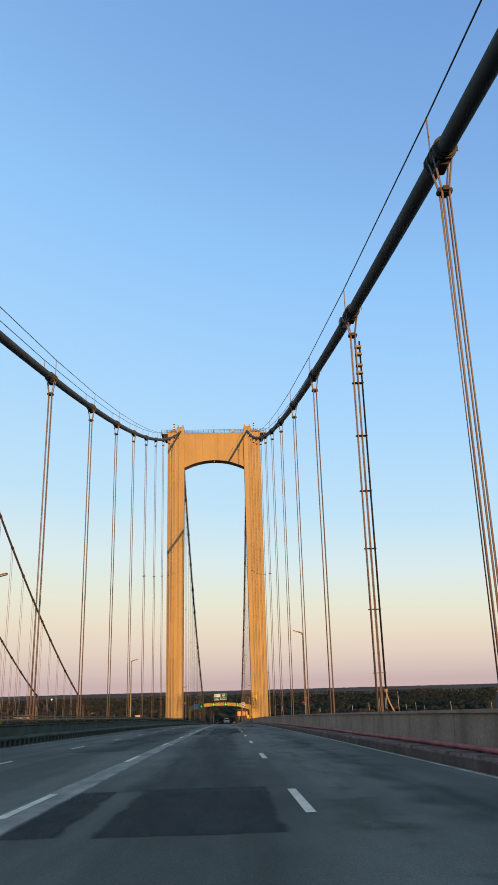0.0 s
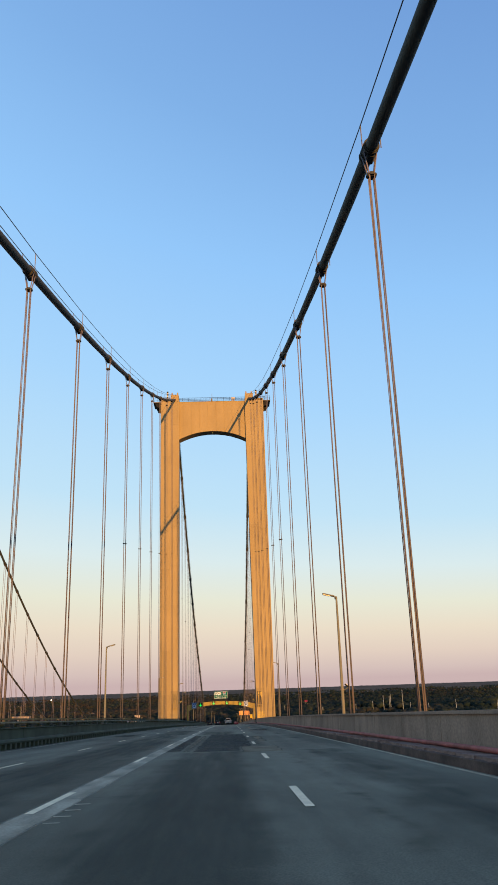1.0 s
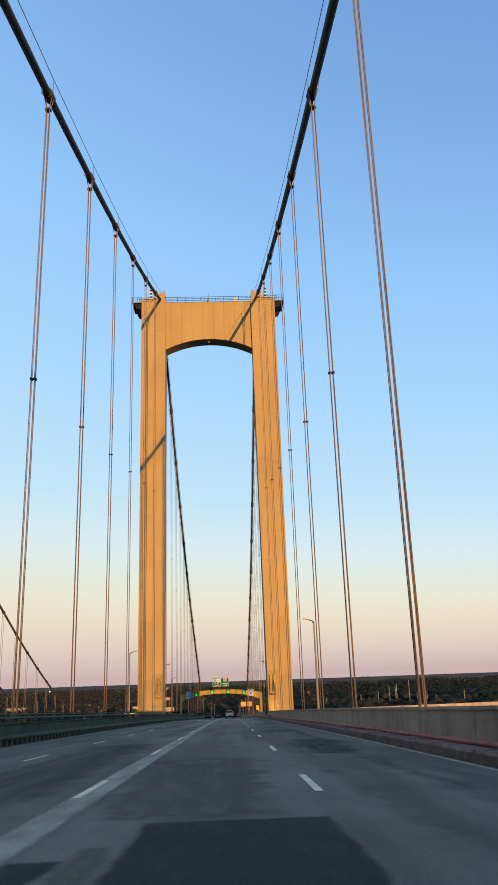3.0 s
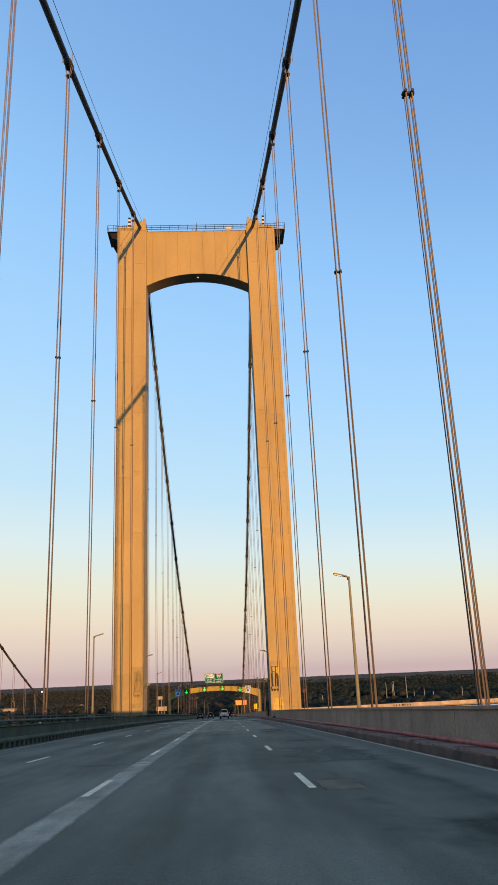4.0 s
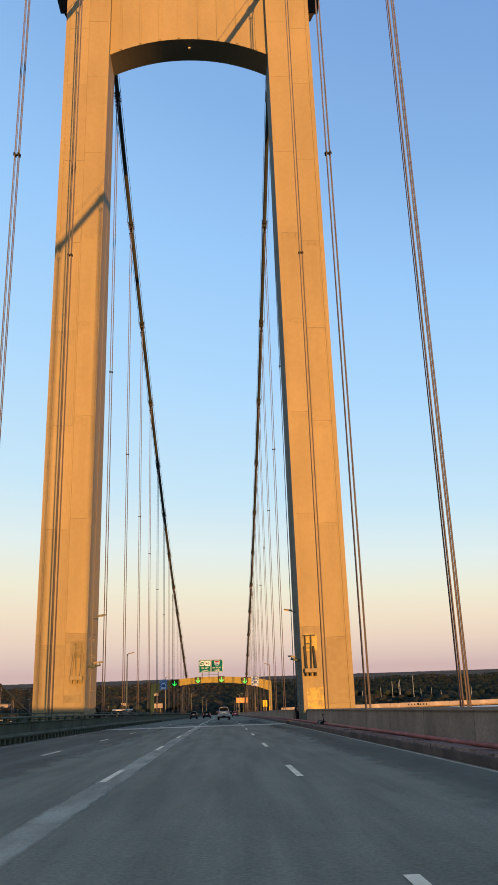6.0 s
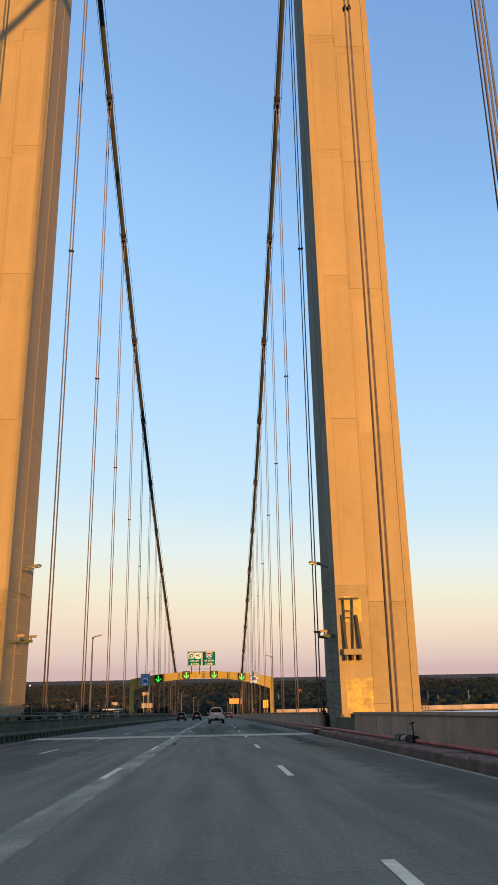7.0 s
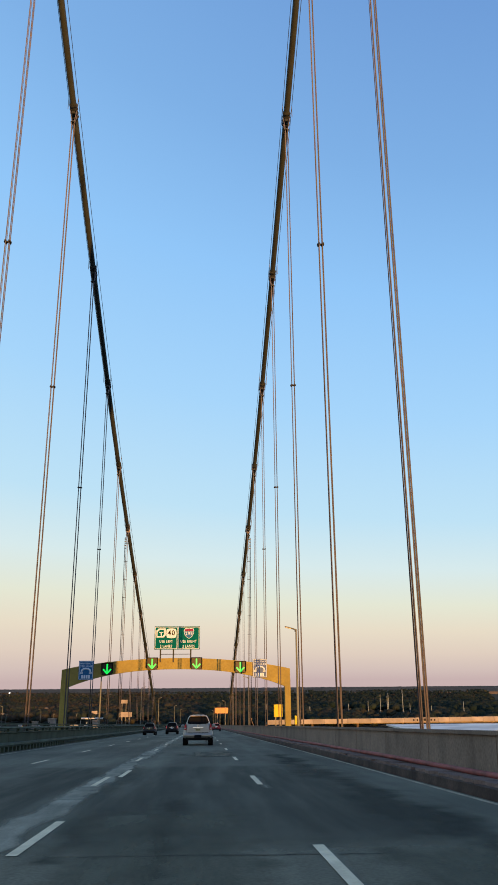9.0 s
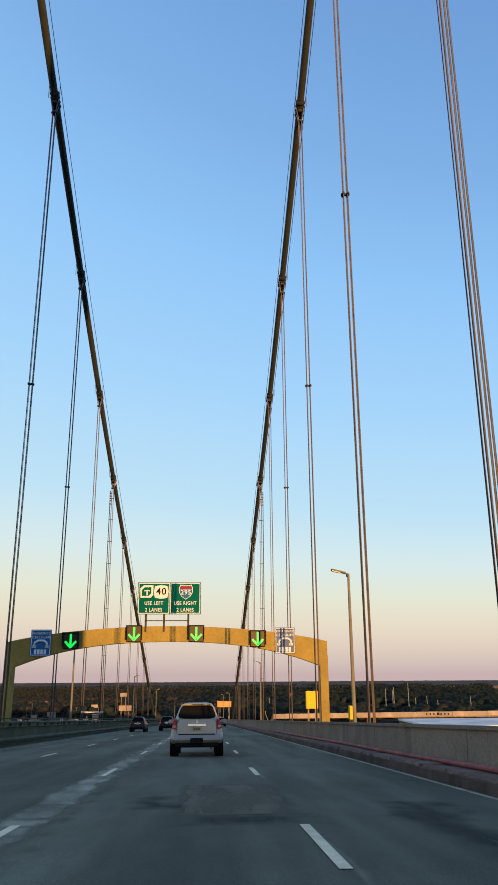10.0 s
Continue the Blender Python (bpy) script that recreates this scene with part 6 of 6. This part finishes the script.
def far_car(x, y, paint):
    ob = tagged(empty("far_car", (x, y, land_z(y) + 0.05)), "small pale car with lit headlamps on the far road", "car", "cars on the far road")
    part("body", boxed(-0.95, 0.95, -2.3, 2.3, 0.35, 1.0, bevel=0.18), paint, ob)
    cab_ = part("cabin", boxed(-0.82, 0.82, -1.0, 1.6, 0.98, 1.62, bevel=0.25), paint, ob)
    part("windscreen", boxed(-0.7, 0.7, -1.05, -0.75, 1.05, 1.5, bevel=0.08), M_BLACK, cab_)
    for sx in (-1, 1):
        part("headlamp", boxed(sx * 0.66 - 0.24, sx * 0.66 + 0.24, -2.36, -2.28, 0.55, 0.9, bevel=0.04), M_HEADLAMP, ob, "lit headlamp")
        for yy in (-1.4, 1.4):
            part("wheel", rod(bmesh.new(), (sx * 0.72, yy, 0.33), (sx * 0.96, yy, 0.33), 0.33, 12), M_TYRE, ob)


for x, y, m in ((-232, 1088, M_VAN), (-226, 1094, M_CARGREY), (-201, 1102, M_VAN), (-184, 1118, M_VAN), (-180, 1108, M_SILVER), (-141, 1112, M_VAN), (-258, 1085, M_SILVER)):
    far_car(x, y, m)
flood = tagged(empty("flood_lamp", (-600, 2520, land_z(2520))), "tall pole with a bright flood lamp above far woods", "lamp post")
part("pole", rod(bmesh.new(), (0, 0, 0), (0, 0, 22), 0.5, 8, 0.3), M_GALV, flood)
part("lamp", boxed(-2.0, 2.0, -0.8, 0.4, 21, 24.5, bevel=0.3), M_HEADLAMP, flood, "glowing lamp head")
# sunlit ramp wall of a far road
ramp = tagged(empty("far_viaduct", (160, 452, GROUND)), "long low far viaduct with a sunlit concrete wall", "viaduct")
inv = ramp.matrix_basis.inverted()
for k in range(40):
    x = 39 + k * 6.5
    p = part("wall_panel", boxed(x + 0.05, x + 6.45, 450, 451, -22.6 + 0.006 * x, -20.2 + 0.006 * x + 0.04 * math.sin(k * 2.1)), M_SUNWALL, ramp)
    p.matrix_parent_inverse = inv
    if k % 4 == 0:
        p = part("pier", boxed(x - 0.6, x + 0.6, 454, 455.5, GROUND - 3, -22.6), M_KERB, ramp)
        p.matrix_parent_inverse = inv
for k in range(7):
    x = 122 + k * 2.0
    p = part("window", boxed(x, x + (1.4 if k == 3 else 0.7), 449.9, 450.0, -21.2, -20.2 if k != 3 else -19.9), M_BLACK, ramp)
    p.matrix_parent_inverse = inv
p = part("deck", boxed(39, 299, 451, 458, -22.4, -21.6), M_CONC, ramp)
p.matrix_parent_inverse = inv
M_POLE = mat("pale_pole", (0.20, 0.25, 0.30), 0.7, vary=0.2, stain_scale=0.5, per=0.4)
for i, (x, y, h) in enumerate([(210, 1120, 26), (238, 1120, 30), (258, 1130, 38), (268, 1130, 36), (272, 1140, 40), (288, 1120, 46), (314, 1180, 24), (331, 1180, 26), (338, 1150, 22), (376, 1120, 28), (455, 1150, 24), (95, 1150, 26), (160, 1160, 22), (-390, 1160, 26), (-520, 1140, 24)]):
    ob = tagged(empty("tall_pole", (x, y, land_z(y) - 1)), "tall pale pole standing above the far trees", "pole", "far poles")
    part("shaft", rod(bmesh.new(), (0, 0, 0), (0, 0, h), 0.5, 6, 0.3), M_POLE, ob)


def board(x, y, z0, w, h, lift, m, label):
    ob = tagged(empty("billboard", (x, y, z0)), label, "billboard")
    part("panel", boxed(-w / 2, w / 2, -0.15, 0.15, lift, lift + h), m, ob)
    for s in (-1, 1):
        part("post", boxed(s * w * 0.3 - 0.2, s * w * 0.3 + 0.2, 0.15, 0.5, 0, lift + h * 0.8), M_STEEL, ob)
    return ob


board(-151, 1150, land_z(1150), 9, 4.5, 13.5, M_SUNWALL, "pale sign board above a station canopy")
board(-56, 605, GROUND, 5, 2.6, 42.5, M_SUNWALL, "small billboard catching the low sun")
board(-54, 600, GROUND, 9, 3.6, 33.0, M_SUNWALL, "wide pale billboard beside the approach road")
board(17, 600, GROUND, 10, 4, 35.0, M_ORANGE, "orange lit board over the approach road")
board(165, 1500, land_z(1500) - 1, 6, 2.4, 21.0, M_SIGN_R, "small red sign on a tall post among the far trees")
for y, s in ((300, 1), (345, -1), (390, 1), (435, -1), (480, 1)):
    street_lamp(s * 9.2, y, road_z(y) - 0.05, 9.0, -s)
